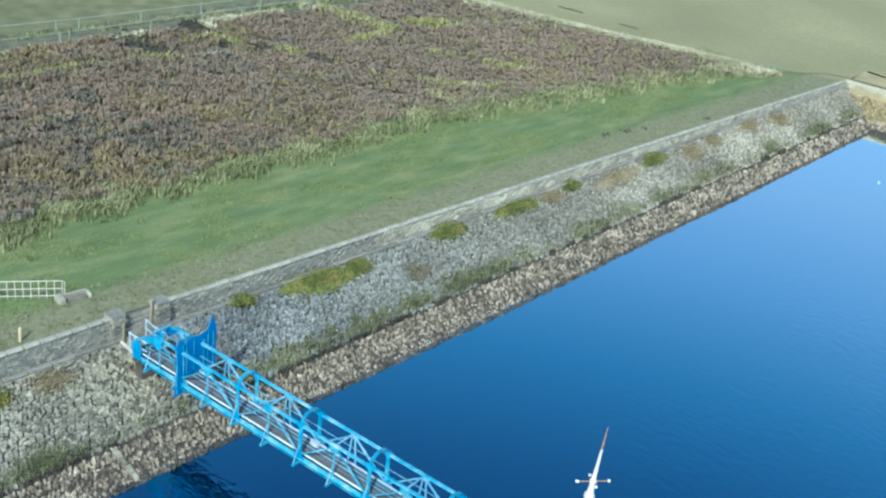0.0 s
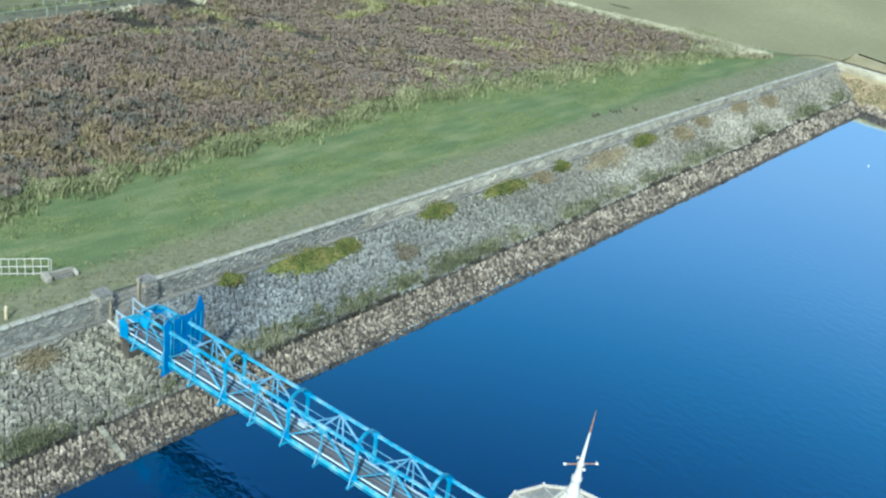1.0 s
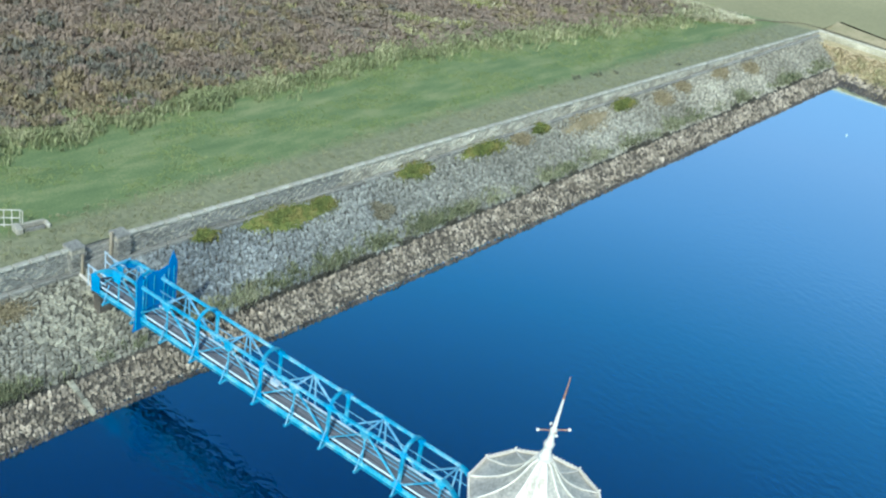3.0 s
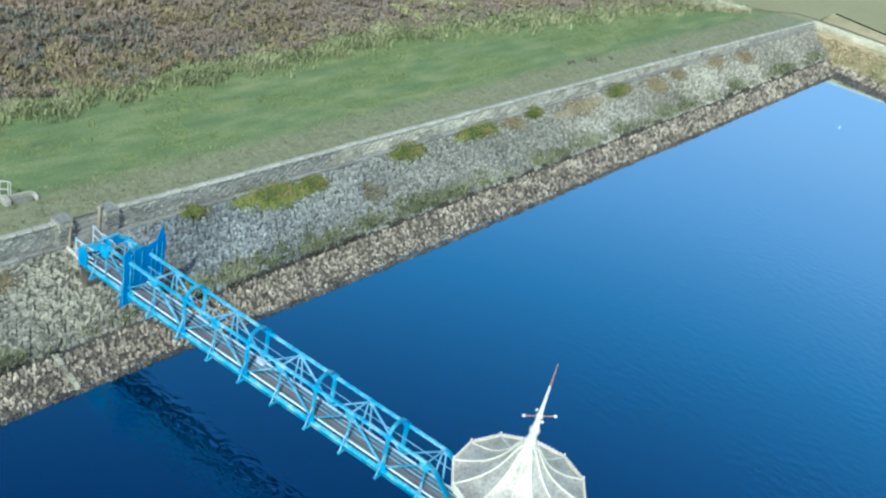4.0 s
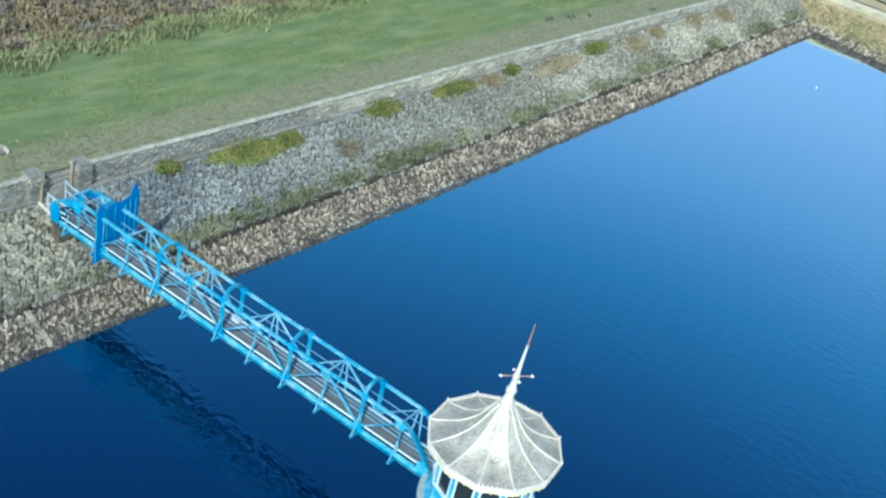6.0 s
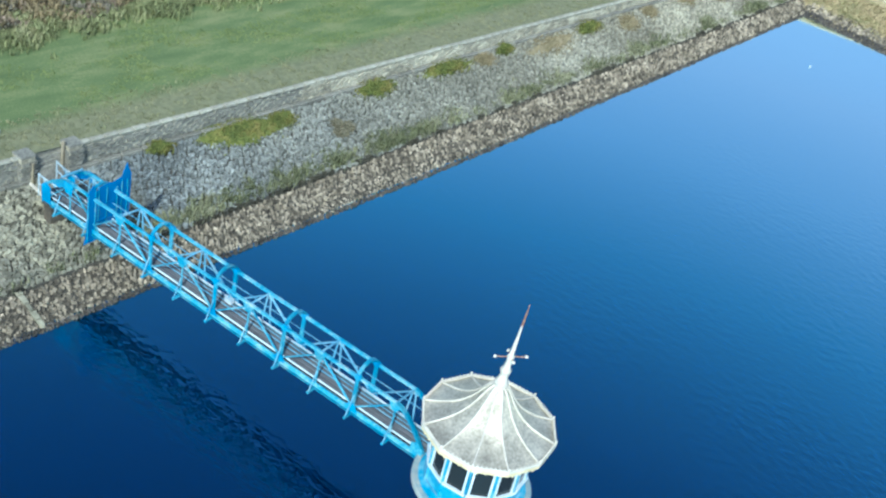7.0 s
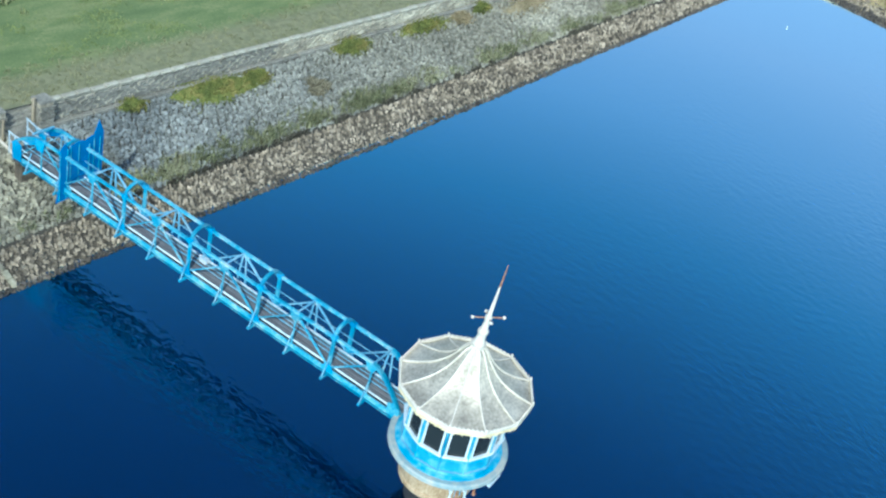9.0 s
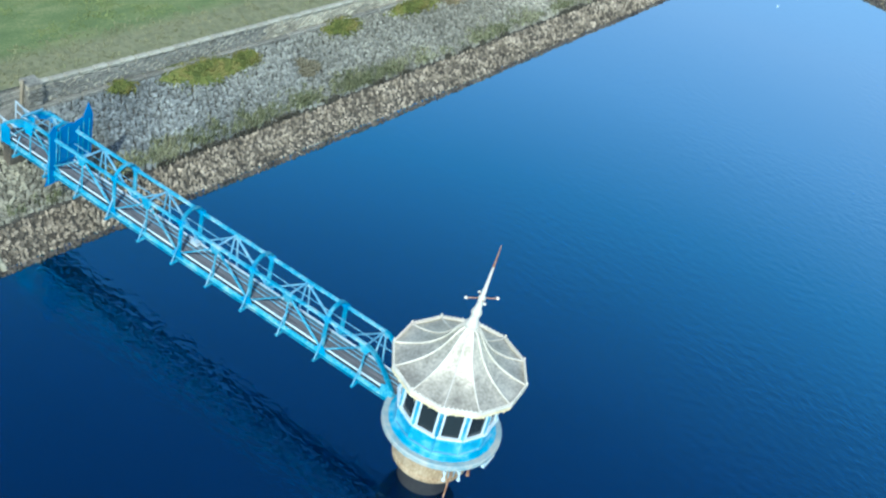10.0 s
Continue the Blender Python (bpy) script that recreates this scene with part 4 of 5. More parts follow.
# ---- the way through the wall ----
def build_pillar(u, v, z0, z1):
    p = thing("gate_pillar", "squat grey stone pillar with flat capstone beside the bridge opening", "pillar", BANK @ pose(u, v, z0), group="pillars at the bridge opening")
    h = z1 - z0
    part("pillar_body", Shape().box((-0.4, -0.4, 0), (0.4, 0.4, h - 0.14), 0.05), M_WALL_J, p)
    part("capstone", Shape().box((-0.43, -0.43, h - 0.14), (0.43, 0.4, h - 0.03), 0.05), M_WALL, p)
    for j in range(7):
        for a in (-0.21, 0.21):
            z = 0.12 + j * 0.24
            if z < h - 0.25:
                o = 0.1 if j % 2 else -0.1
                part("pillar_stone", Shape().box((a - 0.2 + o * 0.4, -0.47, z - 0.105), (a + 0.2 + o * 0.4, -0.40, z + 0.105), 0.02), M_WALL, p)
                part("pillar_stone", Shape().box((-0.47, a - 0.2, z - 0.105), (-0.40, a + 0.2, z + 0.105), 0.02), M_WALL, p)
    return p


build_pillar(-1.42, 4.15, 2.3, 4.08)
build_pillar(1.12, 4.05, 2.3, 4.04)


def build_steps():
    st = thing("stone_steps", "dark worn stone steps through the wall opening", "steps", BANK @ pose(-0.15, 4.2, 2.0), kind="structure")
    for k in range(8):
        part("step", Shape().box((-0.84, -0.75 + k * 0.115, -0.4), (0.84, -0.6 + k * 0.115 + (0.3 if k == 7 else 0), 0.18 + k * 0.22), 0.02), M_WALL, st)
    return st


build_steps()
abut = thing("abutment", "grey concrete abutment block under the bridge end", "abutment", SET @ pose(-0.05, 2.95, 1.2))
part("block", Shape().box((-0.62, -0.2, -1.5), (0.8, 0.3, 0.5), 0.05), M_DARK_STONE, abut)
part("bearing", Shape().box((-0.8, -0.25, 0.5), (0.8, 0.2, 0.62), 0.02), M_BED, abut)
BRIDGE_FOOT = [SET @ Vector((x, LAND - 0.1, DECK)) for x in (-0.6, 0.6)]
WALL_GAP = [BANK @ Vector((u, 3.95, BRIDGE_FOOT[0].z - 0.06)) for u in (-0.78, 0.62)]


def build_landing():
    """A short flagged path that turns a little from the bridge to the gap in the wall."""
    lp = thing("landing", "short worn stone landing between bridge and wall", "landing", kind="structure")
    (a, b), (c, d) = BRIDGE_FOOT, WALL_GAP
    for k in range(4):
        p, q = a.lerp(c, (k + 0.02) / 4), a.lerp(c, (k + 0.98) / 4)
        r, t = b.lerp(d, (k + 0.98) / 4), b.lerp(d, (k + 0.02) / 4)
        part("flagstone", Shape().slab([v - Vector((0, 0, 0.12)) for v in (p, q, r, t)], (0, 0, 0.12)), M_WALL, lp)
    part("path_body", Shape().slab([v - Vector((0, 0, 0.95)) for v in (a, c, d, b)], (0, 0, 1.5)), M_WALL_J, lp)
    return lp


def build_landing_rail(x, tilt, reach):
    r = thing("landing_railing", "pale blue tubular railing between bridge and wall", "railing", SET @ pose(x, LAND - 0.1, DECK), group="landing railings")
    for z in (0.6, 1.1):
        part("rail", Shape().tube([(0, -0.9, z), (0, 0.2, z), (tilt, reach, z + 0.1 * reach)], 0.036), M_LAND, r)
    for y in (0.0, reach - 0.04):
        z = 0.1 * max(y, 0)
        part("rail_post", Shape().tube([(tilt * max(y, 0) / reach, y, z - 0.1), (tilt * max(y, 0) / reach, y, z + 1.1)], 0.038), M_LAND, r)
    return r


build_landing()
build_landing_rail(-0.66, 0.0, 0.45)
build_landing_rail(0.62, 0.05, 0.8)
for nm, lab, u, v, z0, hh, ww, mt in (("timber_post", "yellowish timber post against the pillar", -1.3, 3.62, 2.3, 1.35, 0.1, M_WOOD), ("timber_post", "grey weathered timber post by the opening", 0.5, 3.9, 2.1, 2.1, 0.15, M_WOOD), ("marker_post", "short cream marker post behind the wall", -6.2, 4.75, 3.8, 0.8, 0.11, M_CREAM)):
    o = thing(nm, lab, "post", BANK @ pose(u, v, z0, 0, 2, 10))
    part("shaft", Shape().beam((0, 0, -0.2), (0, 0, hh), ww, ww), mt, o)
    part("cap", Shape().box((-ww * 0.55, -ww * 0.55, hh), (ww * 0.55, ww * 0.55, hh + 0.04), 0.015), mt, o)
plank = thing("plank", "loose cream board lying on the stones by the bridge end", "board", BANK @ pose(-1.3, 3.1, bank_z(3.1) + 0.12))
part("board", Shape().beam((-0.1, 0.62, 0.22), (0.12, -0.62, -0.22), 0.15, 0.05), M_RIB, plank)


# ---- behind the wall ----
def build_channel_rail():
    r = thing("channel_railing", "white-painted railing with three rails beside a small channel", "railing", BANK @ pose(-2.5, 7.16, 3.86, 0, 0, 146.4))
    n = 18
    for k in range(n):
        part("rail_post", Shape().tube([(k * 0.376, 0, -0.2), (k * 0.376, 0, 0.98)], 0.024), M_RIB, r)
    for z in (0.12, 0.53, 0.97):
        part("rail", Shape().tube([(0, 0, z), ((n - 1) * 0.376, 0, z)], 0.026), M_RIB, r)
    part("end_stay", Shape().tube([(0, 0, 0.97), (-0.12, 0.0, 0.9), (-0.1, 0.0, 0.0)], 0.026), M_RIB, r)
    return r


build_channel_rail()
chan = thing("channel_outlet", "low pale concrete channel outlet set in the grass", "channel", BANK @ pose(-2.0, 6.8, 3.86, 0, 0, -8))
part("side_wall", Shape().beam((-0.55, 0.16, 0.12), (0.62, 0.16, 0.12), 0.13, 0.3), M_COPE, chan)
part("side_wall", Shape().beam((-0.5, -0.24, 0.04), (0.5, -0.24, 0.04), 0.1, 0.24), M_WALL, chan)
part("headwall", Shape().box((-1.0, -0.4, -0.2), (-0.62, 0.3, 0.32), 0.06), M_COPE, chan)
part("end_stone", Shape().box((0.6, -0.3, -0.2), (0.8, 0.24, 0.2), 0.06), M_COPE, chan)
part("channel_floor", Shape().box((-0.6, -0.2, -0.2), (0.62, 0.1, 0.0), 0.02), M_BED, chan)


def build_chute():
    c = thing("stone_chute", "narrow pale stone drainage strip down the bank", "drain", BANK)
    for k, v in enumerate(np.arange(-3.2, 2.6, 0.46)):
        z = bank_z(v) + 0.03 - (0.04 if v < REED else 0)
        u = -5.05 - 0.02 * (v + 3)
        part("kerb_stone", Shape().beam((u, v, z), (u - 0.01, v + 0.43, z + 0.152), 0.28 + rng.uniform(-0.1, 0.08), 0.13), M_STONE_P, c)
    return c


build_chute()


# ---- plants ----
def blades(spots, count, height, spread, width, lean=0.5):
    """Tufts of thin pointed leaves at spots (u, v, z), as vertices and faces."""
    n = len(spots) * count
    base = np.repeat(spots, count, 0) + np.concatenate([rng.normal(0, spread, (n, 2)), np.zeros((n, 1))], 1)
    h = height * rng.uniform(0.5, 1.25, n)
    a = rng.uniform(0, math.tau, n)
    d = np.stack([np.cos(a), np.sin(a), np.zeros(n)], -1)
    side = np.stack([-np.sin(a), np.cos(a), np.zeros(n)], -1) * (width * rng.uniform(0.6, 1.4, n))[:, None]
    out = d * (lean * h * rng.uniform(0.2, 1.3, n))[:, None]
    up = np.stack([np.zeros(n), np.zeros(n), h], -1)
    low = base - (0, 0, 0.06)
    mid = base + out * 0.35 + up * 0.6
    tip = base + out + up
    v = np.stack([low - side, low + side, mid + side * 0.8, mid - side * 0.8, tip], 1).reshape(-1, 3)
    o = np.arange(n)[:, None] * 5
    f = (o + np.array([0, 1, 2, 3])).tolist() + (o + np.array([3, 2, 4])).tolist()
    return v, f


def plants(name, spots, mat, label, category, **kw):
    v, f = blades(np.asarray(spots, float), **kw)
    ob = new(name, raw_mesh(name, v.tolist(), f, mat))
    ob.matrix_world = BANK
    return tagged(ob, label, category, kind="stuff")


def field_noise(u, v, scale, seed=0.0):
    return np.array([noise.noise((a * scale + seed, b * scale - seed, seed)) for a, b in zip(u, v)])


def heath_edge(u):
    return 15.3 - 0.165 * np.maximum(u - 32, 0)


def heath_right(v):
    return 71.2 - 0.36 * v


def scatter(n, u0, u1, v0, v1):
    return rng.uniform(u0, u1, n), rng.uniform(v0, v1, n)


bu, bv = scatter(5600, -12, 72, 8, 42)
size = rng.uniform(0.35, 0.85, len(bu))
k = np.repeat(np.arange(len(bu)), (size * 26).astype(int))
r, a = np.sqrt(rng.uniform(0, 1, len(k))), rng.uniform(0, math.tau, len(k))
k0 = k
u, v = bu[k] + r * size[k] * np.cos(a), bv[k] + r * size[k] * np.sin(a)
dome = size[k] * np.interp(bu[k], (15, 50), (0.8, 0.35)) * np.sqrt(np.maximum(1 - r * r, 0))
# grass streaks on the moor: from, to, half width, and whether bright green or straw
STREAKS = ((9, 35.2, 15.5, 35.2, 0.5, 0.7), (15.5, 35.2, 22.4, 34.0, 0.35, 0.6), (32.0, 31.7, 33.2, 30.4, 0.5, 1.0), (39.3, 30.6, 44.0, 31.4, 0.5, 0.9), (47.4, 31.9, 50.2, 30.2, 0.75, 0.95), (41.5, 40.0, 43.4, 38.6, 0.4, 0.1), (43.4, 38.6, 44.2, 35.8, 0.6, 0.3), (44.2, 35.8, 44.0, 33.0, 0.65, 0.4), (44.0, 33.0, 44.8, 31.2, 0.6, 0.6), (49.6, 29.6, 53.8, 29.0, 0.2, 0.2), (53.8, 29.0, 60.3, 26.3, 0.14, 0.0), (43.0, 25.4, 44.5, 23.6, 0.25, 0.6), (45.8, 21.3, 48.0, 18.8, 0.4, 0.6), (37.6, 20.4, 41.9, 17.0, 0.4, 0.45), (36.0, 18.6, 36.0, 16.2, 0.5, 0.5), (28.4, 37.0, 30.2, 34.2, 0.3, 0.6), (23.0, 33.8, 27.5, 32.6, 0.25, 0.4))


def streak_spots(density):
    us, vs, green = [], [], []
    for u0, v0, u1, v1, w, gr in STREAKS:
        span = math.hypot(u1 - u0, v1 - v0)
        k = int(span * w * density)
        q = rng.uniform(-0.05, 1.05, k)
        off = rng.normal(0, w * 0.6, k) + 0.5 * np.array([noise.noise((x * span * 0.5 + u0, v0, 0.5)) for x in q])
        dx, dy = (u1 - u0) / span, (v1 - v0) / span
        us.append(u0 + (u1 - u0) * q - dy * off)
        vs.append(v0 + (v1 - v0) * q + dx * off)
        green.append(rng.uniform(0, 1, k) < gr)
    return np.concatenate(us), np.concatenate(vs), np.concatenate(green)


# dark wet gullies cut into the moor
GULLIES = ((22.8, 40.0, 22.5, 34.3, 1.1), (30.1, 40.6, 28.4, 36.8, 0.95), (28.6, 36.8, 30.0, 34.0, 0.6), (30.0, 34.0, 34.2, 27.5, 0.5))


def near_line(u, v, lines):
    hit = np.zeros(len(u), bool)
    for u0, v0, u1, v1, w in lines:
        d2 = (u1 - u0) ** 2 + (v1 - v0) ** 2
        q = np.clip(((u - u0) * (u1 - u0) + (v - v0) * (v1 - v0)) / d2, 0, 1)
        hit |= np.hypot(u - u0 - q * (u1 - u0), v - v0 - q * (v1 - v0)) < w * rng.uniform(0.7, 1.4, len(u))
    return hit


def in_patch(u, v):
    return near_line(u, v, [r[:5] for r in STREAKS])


def lane_v(u, off):
    return 41.75 - (0.055 + 0.012 * off) * u + off


def on_moor(u, v):
    return (v > heath_edge(u) + 1.1 * field_noise(u, v, 0.3) + 0.3) & (u < heath_right(v) - 0.7) & (v < 40.9 - 0.055 * u)


ditch = near_line(u, v, [(*r[:4], r[4] * 1.4) for r in GULLIES])
h = on_moor(u, v) & ~in_patch(u, v) & ~ditch & ~((u > 62.9) & (v < 11))
tone = field_noise(bu, bv * 1.3, 0.16, 7.7) + rng.normal(0, 0.28, len(bu)) + np.interp(bu, (0, 40), (0.12, -0.08))
dusk = field_noise(bu, bv * 1.3, 0.22, 2.3) + rng.normal(0, 0.28, len(bu)) + np.interp(bu, (0, 45), (0.08, -0.06))
dusk, tone = dusk - np.interp(bu, (18, 45), (0.0, 0.4)), tone - np.interp(bu, (4, 20, 45), (-0.08, 0.02, 0.22))
ochre, scrub = (tone > 0.25)[k0], ((dusk > 0.26) & (tone <= 0.25))[k0]
for nm, pick, mt, lab in (("heather", ~ochre & ~scrub, M_HEATHER, "brown-mauve autumn heather covering the moor"), ("ochre_scrub", ochre, M_OCHRE, "ochre and olive scrub among the heather"), ("green_scrub", scrub, M_SCRUB, "dull grey-green scrub among the heather")):
    spots = np.stack([u, v, ground_z(u, v) + dome], -1)
    plants(nm, spots[h & pick & (u < 30)], mt, lab, "heather", count=4, height=0.24, spread=0.08, width=0.06, lean=0.9)
    plants("low_" + nm, spots[h & pick & (u >= 30)], mt, lab + ", cropped low", "heather", count=4, height=0.15, spread=0.1, width=0.08, lean=1.5)
u, v = scatter(17000, -12, 72, 8, 42)
fine = field_noise(u, v, 0.5, 3.1) + 0.35 * np.clip(1 - (v - heath_edge(u)) / 6, 0, 1) * np.clip((24 - u) / 20, 0, 1)
h = on_moor(u, v) & (in_patch(u, v) | (fine > 0.33))
plants("moor_grass", np.stack([u, v, ground_z(u, v)], -1)[h], M_MOORGRASS, "yellow-green grass among the heather", "grass", count=8, height=0.5, spread=0.16, width=0.04, lean=0.7)
u, v, lime = streak_spots(46)
spots = np.stack([u, v, ground_z(u, v)], -1)
plants("patch_grass", spots[lime], M_LIME, "yellow-green grass streaks in the heather", "grass", count=8, height=0.55, spread=0.18, width=0.04, lean=0.7)
plants("patch_straw", spots[~lime], M_STRAW, "thin straw-coloured grass streaks in the heather", "grass", count=6, height=0.5, spread=0.16, width=0.035, lean=0.7)
us, vs = [], []
for u0, v0, u1, v1, w in GULLIES:
    q = rng.uniform(0, 1, int(math.hypot(u1 - u0, v1 - v0) * 110))
    us.append(u0 + (u1 - u0) * q + rng.normal(0, w * 0.8, len(q)))
    vs.append(v0 + (v1 - v0) * q + rng.normal(0, w * 0.4, len(q)))
u, v = np.concatenate(us), np.concatenate(vs)
plants("gully_sedge", np.stack([u, v, ground_z(u, v)], -1), M_DARK, "dark wet sedge in narrow gullies", "sedge", count=8, height=0.22, spread=0.15, width=0.06, lean=0.9)
p, q = rng.uniform(0, 1, (2, 650))
u = (62.8 + 4.4 * p) * (1 - q) + (64.2 + 4.7 * p) * q
v = (10.9 + 0.1 * p) * (1 - q) + (9.2 - 2.4 * p) * q
plants("corner_straw", np.stack([u, v, ground_z(u, v)], -1), M_STRAW, "bleached straw grass at the corner of the moor", "grass", count=6, height=0.4, spread=0.16, width=0.045, lean=0.8)
u = np.concatenate([rng.uniform(31, 38.5, 240), rng.normal(30.4, 0.12, 30)])
v = np.concatenate([lane_v(u[:240], -0.6) + rng.normal(0, 0.18, 240), rng.normal(39.2, 0.4, 30)])
plants("straw_patch", np.stack([u, v, ground_z(u, v)], -1), M_STRAW, "bleached straw grass at the gully head", "grass", count=8, height=0.5, spread=0.16, width=0.05, lean=0.8)
u = rng.uniform(-12, 68, 7000)
v = heath_edge(u) + 0.2 + rng.normal(0, 0.8, len(u)) + 1.1 * field_noise(u, u * 0, 0.3)
keep = (u < heath_right(v) - 0.5) & (rng.uniform(0, 1, len(u)) < np.interp(u, (25, 55), (1, 0.35)))
plants("long_grass_fringe", np.stack([u, v, ground_z(u, v)], -1)[keep], M_FRINGE, "fringe of long pale green grass along the moor", "grass", count=8, height=0.46, spread=0.16, width=0.035, lean=0.7)
v = rng.uniform(6.6, 42, 6000)
u = heath_right(v) + rng.normal(0, 0.45, len(v))
plants("dry_grass_strip", np.stack([u, v, ground_z(u, v)], -1), M_STRAW, "strip of straw-coloured grass along the field edge", "grass", count=7, height=0.4, spread=0.15, width=0.045, lean=0.8)
CLUMPS = ((-9.0, 1.0, 120), (-8, 0.7, 110), (3.2, 0.7, 120), (5.8, 0.9, 170), (8.4, 0.8, 70), (11.7, 0.9, 110), (15.5, 0.7, 110), (19.4, 0.9, 200), (22.4, 0.7, 90), (25.5, 0.6, 60), (31.1, 0.6, 90), (33.1, 0.5, 50), (36.4, 0.7, 80), (40.5, 0.8, 60), (46.2, 0.7, 130), (49, 1.2, 50), (56.4, 0.5, 110), (63.1, 0.45, 90), (64.6, 0.45, 90), (70, 0.8, 70))
u = np.concatenate([rng.uniform(-18, END, 300)] + [rng.normal(c, w, int(k * 0.65)) for c, w, k in CLUMPS])
v = REED + 0.2 + np.abs(rng.normal(0, 0.28, len(u))) * np.where(np.arange(len(u)) < 300, 0.7, 1.5)
bright = field_noise(u, v, 0.35, 4.4) > 0.12
plants("bank_weeds", np.stack([u, v, bank_z(v)], -1)[~bright], M_REED, "rough green weeds along the ledge of the bank", "weeds", count=8, height=0.38, spread=0.12, width=0.025, lean=0.9)
plants("pale_weeds", np.stack([u, v, bank_z(v)], -1)[bright], M_WEED, "pale green weeds along the ledge of the bank", "weeds", count=7, height=0.36, spread=0.11, width=0.03, lean=0.8)

# dark tufts that also draw the shadow line of the pitching's lower step
u = rng.uniform(-18, END + 1, 2600)
v = REED + 0.05 + rng.normal(0, 0.035, len(u))
plants("ledge_sedge", np.stack([u, v, bank_z(v)], -1)[(field_noise(u, v, 0.6, 9.1) > np.interp(u, (0, 2, 9, 14), (0.1, 0.0, 0.0, 0.16))) & (np.abs(u + 1.4) > 3.4)], M_DARK, "dark tufts along the edge of the pitching, also standing for its shadow line", "sedge", count=6, height=0.17, spread=0.05, width=0.04, lean=0.8)


def moss_patch(u, v, a, b, turn, label, mat=None):
    """A low lumpy cushion on the slope."""
    sh, n, m = Shape(), 26, 7
    vs = [(0, 0, 0.16)]
    for i in range(1, m + 1):
        q = i / m
        for k in range(n):
            t = k * math.tau / n
            r = q * (1 + 0.42 * noise.noise((math.cos(t) * 1.6 + u, math.sin(t) * 1.6, v)) + 0.12 * noise.noise((math.cos(t) * 5 + u, math.sin(t) * 5, v)))
            x, y = a * r * math.cos(t), b * r * math.sin(t)
            vs.append((x, y, 0.17 * (1 - q ** 2.2) + 0.05 * noise.noise((x * 3 + u, y * 3, 0.3)) - (0.1 if i == m else 0)))
    fs = [(0, 1 + k, 1 + (k + 1) % n) for k in range(n)]
    for i in range(m - 1):
        fs += [(1 + i * n + k, 1 + (i + 1) * n + k, 1 + (i + 1) * n + (k + 1) % n, 1 + i * n + (k + 1) % n) for k in range(n)]
    o = thing("moss_patch", label, "moss", BANK @ pose(u, v, bank_z(v) + (0.0 if mat else 0.06), 19.5, 0, 0) @ pose(0, 0, 0, 0, 0, turn), group="moss patches on the bank")
    part("cushion", sh.add(vs, fs), mat or M_MOSS, o, smooth=True)
    tv, tf = blades(np.array([(x, y, z) for x, y, z in vs[1 : 1 + n * m]]), 8, 0.06 if mat else 0.11, (0.24 if mat else 0.16) * a ** 0.5, 0.035, 1.0)
    part("moss_nap", raw_mesh("moss_nap", tv.tolist(), tf, mat or M_MOSS), None, o)["kind"] = "stuff"
    return o


M_MOSS_OLD = material("browned_moss", [(0.175, 0.155, 0.082), (0.238, 0.203, 0.11), (0.3, 0.255, 0.15)], 1.6, 18, 1.0, bump=1.0, island=0.3)
for u, v, a, b, t in ((11.2, 3.0, 3.0, 0.9, -5), (6.0, 3.4, 0.8, 0.3, 0), (21.8, 2.95, 1.5, 0.6, -4), (28.2, 2.7, 2.3, 0.38, -2), (34.1, 2.75, 0.8, 0.28, 0), (43.6, 2.3, 1.5, 0.4, 0), (-8.8, 3.1, 1.2, 0.4, 0), (14.0, 2.85, 0.9, 0.5, 0)):
    moss_patch(u, v, a, b, t, "bright olive-green moss cushion on the stones")
for u, v, a, b, t in ((38.6, 2.0, 3.2, 0.6, 4), (48.0, 1.7, 1.5, 0.7, 0), (51.3, 2.0, 1.0, 0.35, 0), (31.7, 2.5, 0.9, 0.4, 0), (61.0, 1.5, 1.3, 0.4, 0), (57.0, 2.1, 1.3, 0.5, 0), (-5.6, 3.0, 1.3, 0.35, 0)):
    moss_patch(u, v, a, b, t, "browning moss patch on the stones", M_MOSS_OLD)
for u, v, a, b, t in ((17.2, 1.5, 0.25, 0.2, 20), (17.0, 0.9, 0.4, 0.1, 0), (17.8, 1.1, 0.3, 0.1, 0)):
    moss_patch(u, v, a, b, t, "small dead brown moss tuft on the stones", M_BROWN)
x, q = scatter(5200, -5.2, 34, 0, 1)
wide = 1.75 + 0.21 * np.clip(x + 5, 0, 12)
plants("end_bank_grass", np.stack([END + 1.75 + q * wide, SHORE - x, 0.6 + q * 1.12], -1), M_AMBER, "amber and green grass on the end bank", "grass", count=8, height=0.1, spread=0.18, width=0.06, lean=1.4)
u = -14 + 84 * rng.uniform(0, 1, 1700) ** 1.6
v = rng.uniform(0.5, 3.4, len(u)) + wall_v(u)
plants("verge_grass", np.stack([u, v, ground_z(u, v)], -1), M_VERGE, "olive tufts of rough grass on the verge", "grass", count=6, height=0.1, spread=0.14, width=0.03, lean=1.1)
u, v = scatter(11000, -14, 70, 7, 15)
h = field_noise(u, v * 2.2, 0.22, 1.7) + rng.normal(0, 0.12, len(u)) > 0.02
plants("lawn_tuft", np.stack([u, v, ground_z(u, v)], -1)[h], M_LAWN, "darker green tufts in the mown grass", "grass", count=6, height=0.06, spread=0.18, width=0.035, lean=1.6)


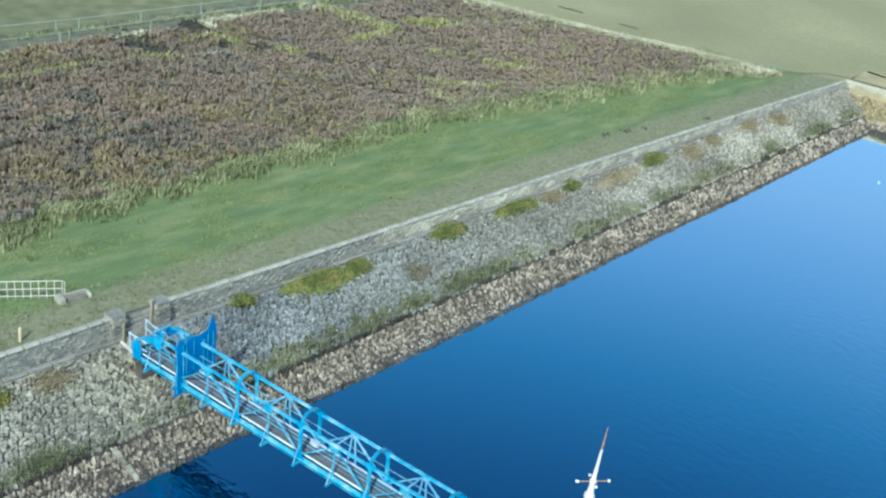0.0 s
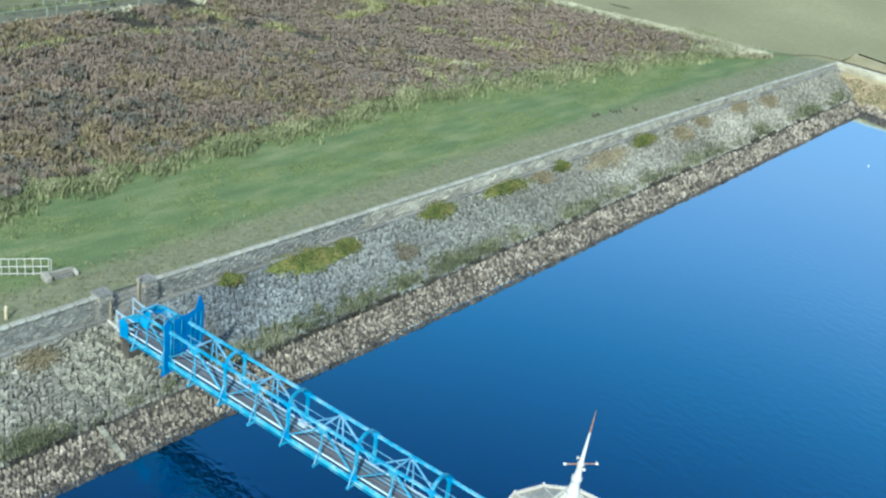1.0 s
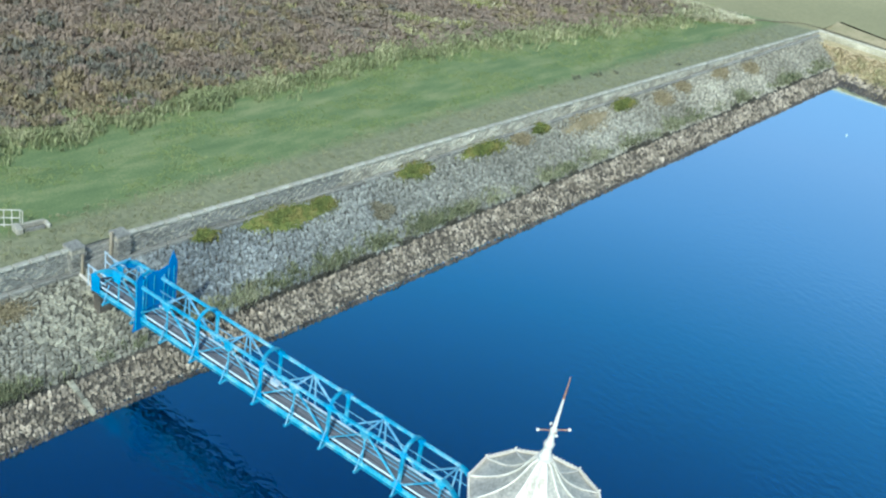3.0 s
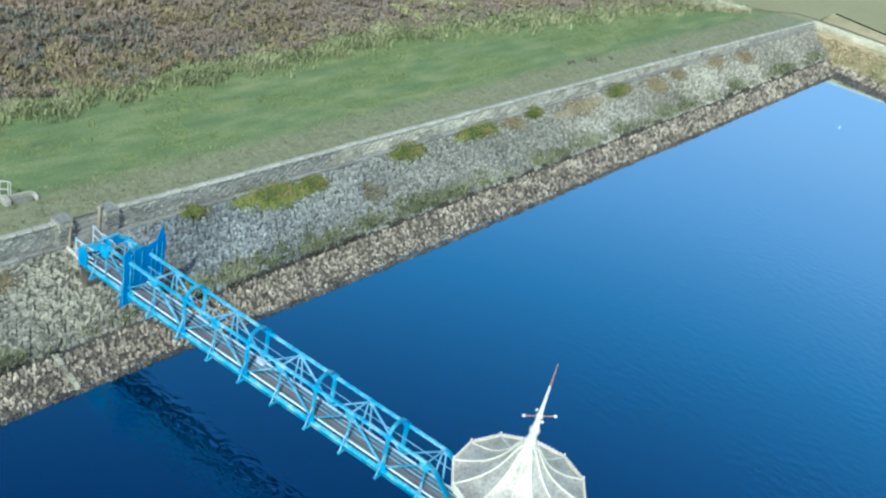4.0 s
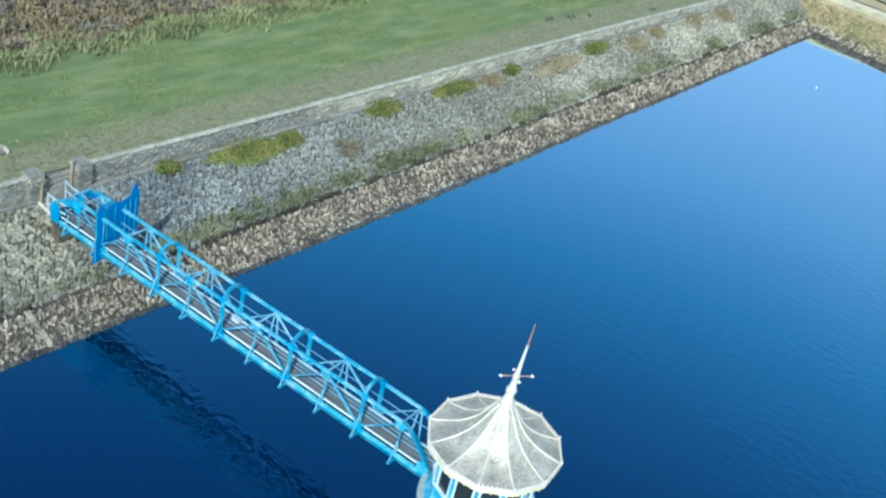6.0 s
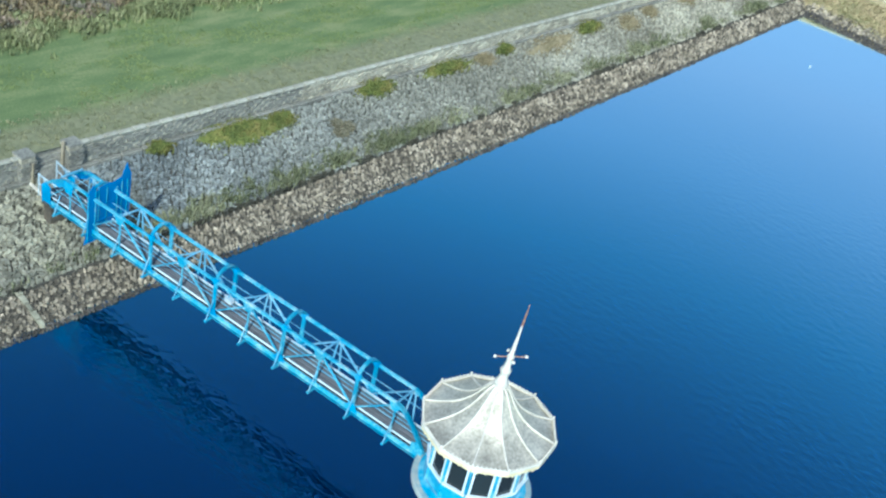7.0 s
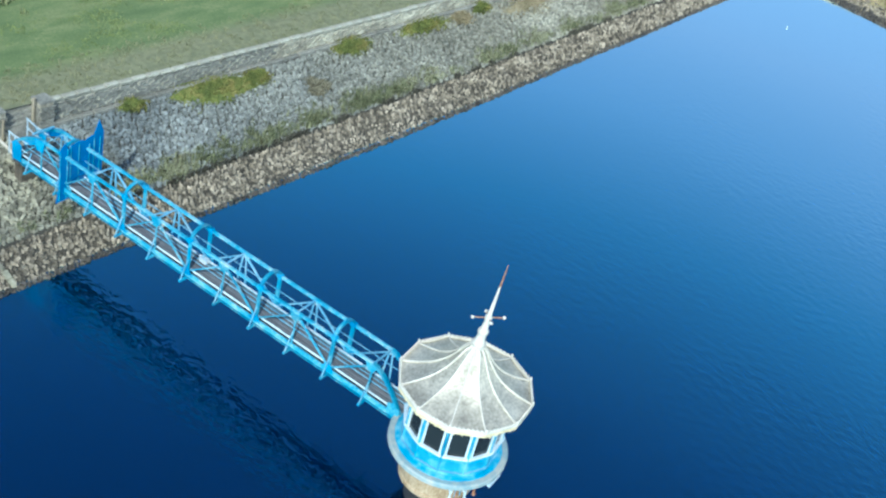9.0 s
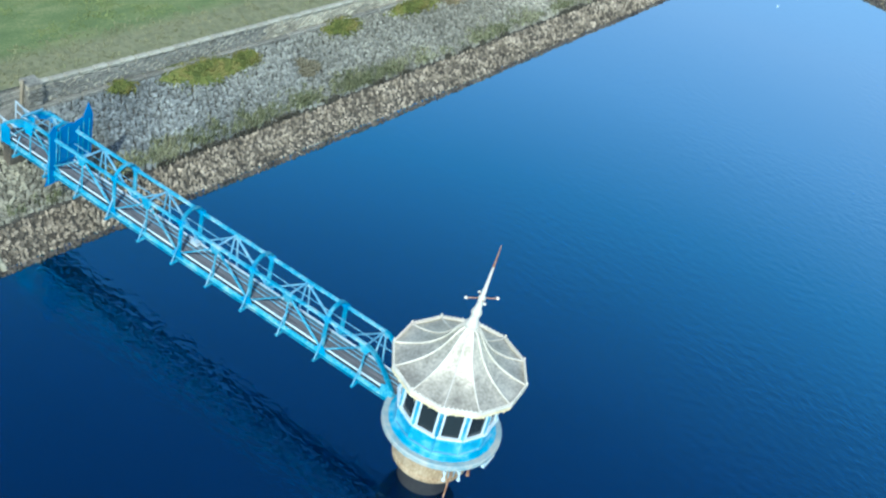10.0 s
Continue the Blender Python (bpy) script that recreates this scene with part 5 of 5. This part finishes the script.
# ---- the fenced lane on the moor ----
def build_fence(off, spots, u0, u1, label):
    f = thing("field_fence", label, "fence", BANK, group="lane fences")
    for u in spots:
        v = lane_v(u, off)
        z = float(ground_z(u, v))
        part("fence_post", Shape().beam((u, v, z - 0.3), (u, v, z + 1.0 + rng.uniform(-0.08, 0.08)), 0.15, 0.15), M_FENCE, f)
    pts = [(u, lane_v(u, off), float(ground_z(u, lane_v(u, off))) + 0.92) for u in np.arange(u0, u1, 2.6)]
    part("fence_rail", Shape().tube(pts, 0.055, 5), M_FENCE, f)
    return f


u = rng.uniform(6, 27, 420)
v = lane_v(u, -0.7) + rng.normal(0, 0.3, len(u))
plants("lane_verge", np.stack([u, v, ground_z(u, v)], -1), M_STRAW, "pale dry grass verge along the lane", "grass", count=6, height=0.3, spread=0.15, width=0.04, lean=0.8)
u = rng.uniform(4, 62, 700)
v = lane_v(u, 3.2) + rng.normal(0, 0.3, len(u))
plants("lane_grass", np.stack([u, v, ground_z(u, v)], -1), M_FRINGE, "green grass along the far side of the lane", "grass", count=6, height=0.3, spread=0.15, width=0.04, lean=0.8)
t = np.linspace(0, 1, 900)
line = np.array([(70.4, 7.1), (72.4, 5.7), (74.7, 4.4), (75.4, 2.9), (75.9, 1.0), (76.2, -0.8), (77.1, -6), (79, -16), (81, -30)])
q = np.concatenate([[0], np.cumsum(np.hypot(*np.diff(line, axis=0).T))])
u, v = (np.interp(t * q[-1], q, line[:, i]) + rng.normal(0, 0.05, 900) for i in (0, 1))
plants("ditch_sedge", np.stack([u, v, ground_z(u, v)], -1), M_BROWN, "dark line of rough sedge along the field ditch", "sedge", count=5, height=0.1, spread=0.05, width=0.03, lean=0.6)
build_fence(0.0, (5.5, 11.5, 17.6, 18.4, 25.6, 30.5, 34.6, 36.4, 42, 47.5, 53), 2, 60, "weathered timber fence on the near side of the lane")
build_fence(3.6, (6, 12.5, 18.9, 20.8, 26.3, 32, 38, 44, 50, 56), 2, 62, "weathered timber fence on the far side of the lane")

for u0, v0, u1, v1 in ((67.0, 30.4, 67.7, 27.8), (68.2, 23.3, 68.7, 21.7)):
    q = rng.uniform(0, 1, 90)
    u, v = u0 + (u1 - u0) * q + rng.normal(0, 0.08, 90), v0 + (v1 - v0) * q + rng.normal(0, 0.08, 90)
    plants("field_sedge", np.stack([u, v, ground_z(u, v)], -1), M_BROWN, "short brown streak of sedge in the pale field", "sedge", count=5, height=0.1, spread=0.12, width=0.03, lean=0.7)

buoy = thing("buoy", "small white marker buoy floating on the water", "buoy", pose(59.3, -14.1, 0))
part("float", Shape().lathe([(0.03, -0.1), (0.07, -0.06), (0.09, 0.0), (0.075, 0.05), (0.04, 0.09), (0.02, 0.15)], 16), M_LAND, buoy, smooth=True)
part("collar", Shape().lathe([(0.091, -0.015), (0.098, 0.0), (0.091, 0.015)], 16), M_WALL, buoy, smooth=True)
for u, v in ((41.9, 5.9), (42.3, 6.0), (44.1, 5.55), (44.4, 5.5), (46.1, 5.0), (52.7, 3.6)):
    o = np.array([(u, v, float(ground_z(u, v)))])
    plants("rush_clump", o + rng.normal(0, 0.12, (4, 3)) * (1, 1, 0), M_DARK, "small dark rush clump on the verge", "rushes", count=3, height=0.18, spread=0.12, width=0.05, lean=0.7)
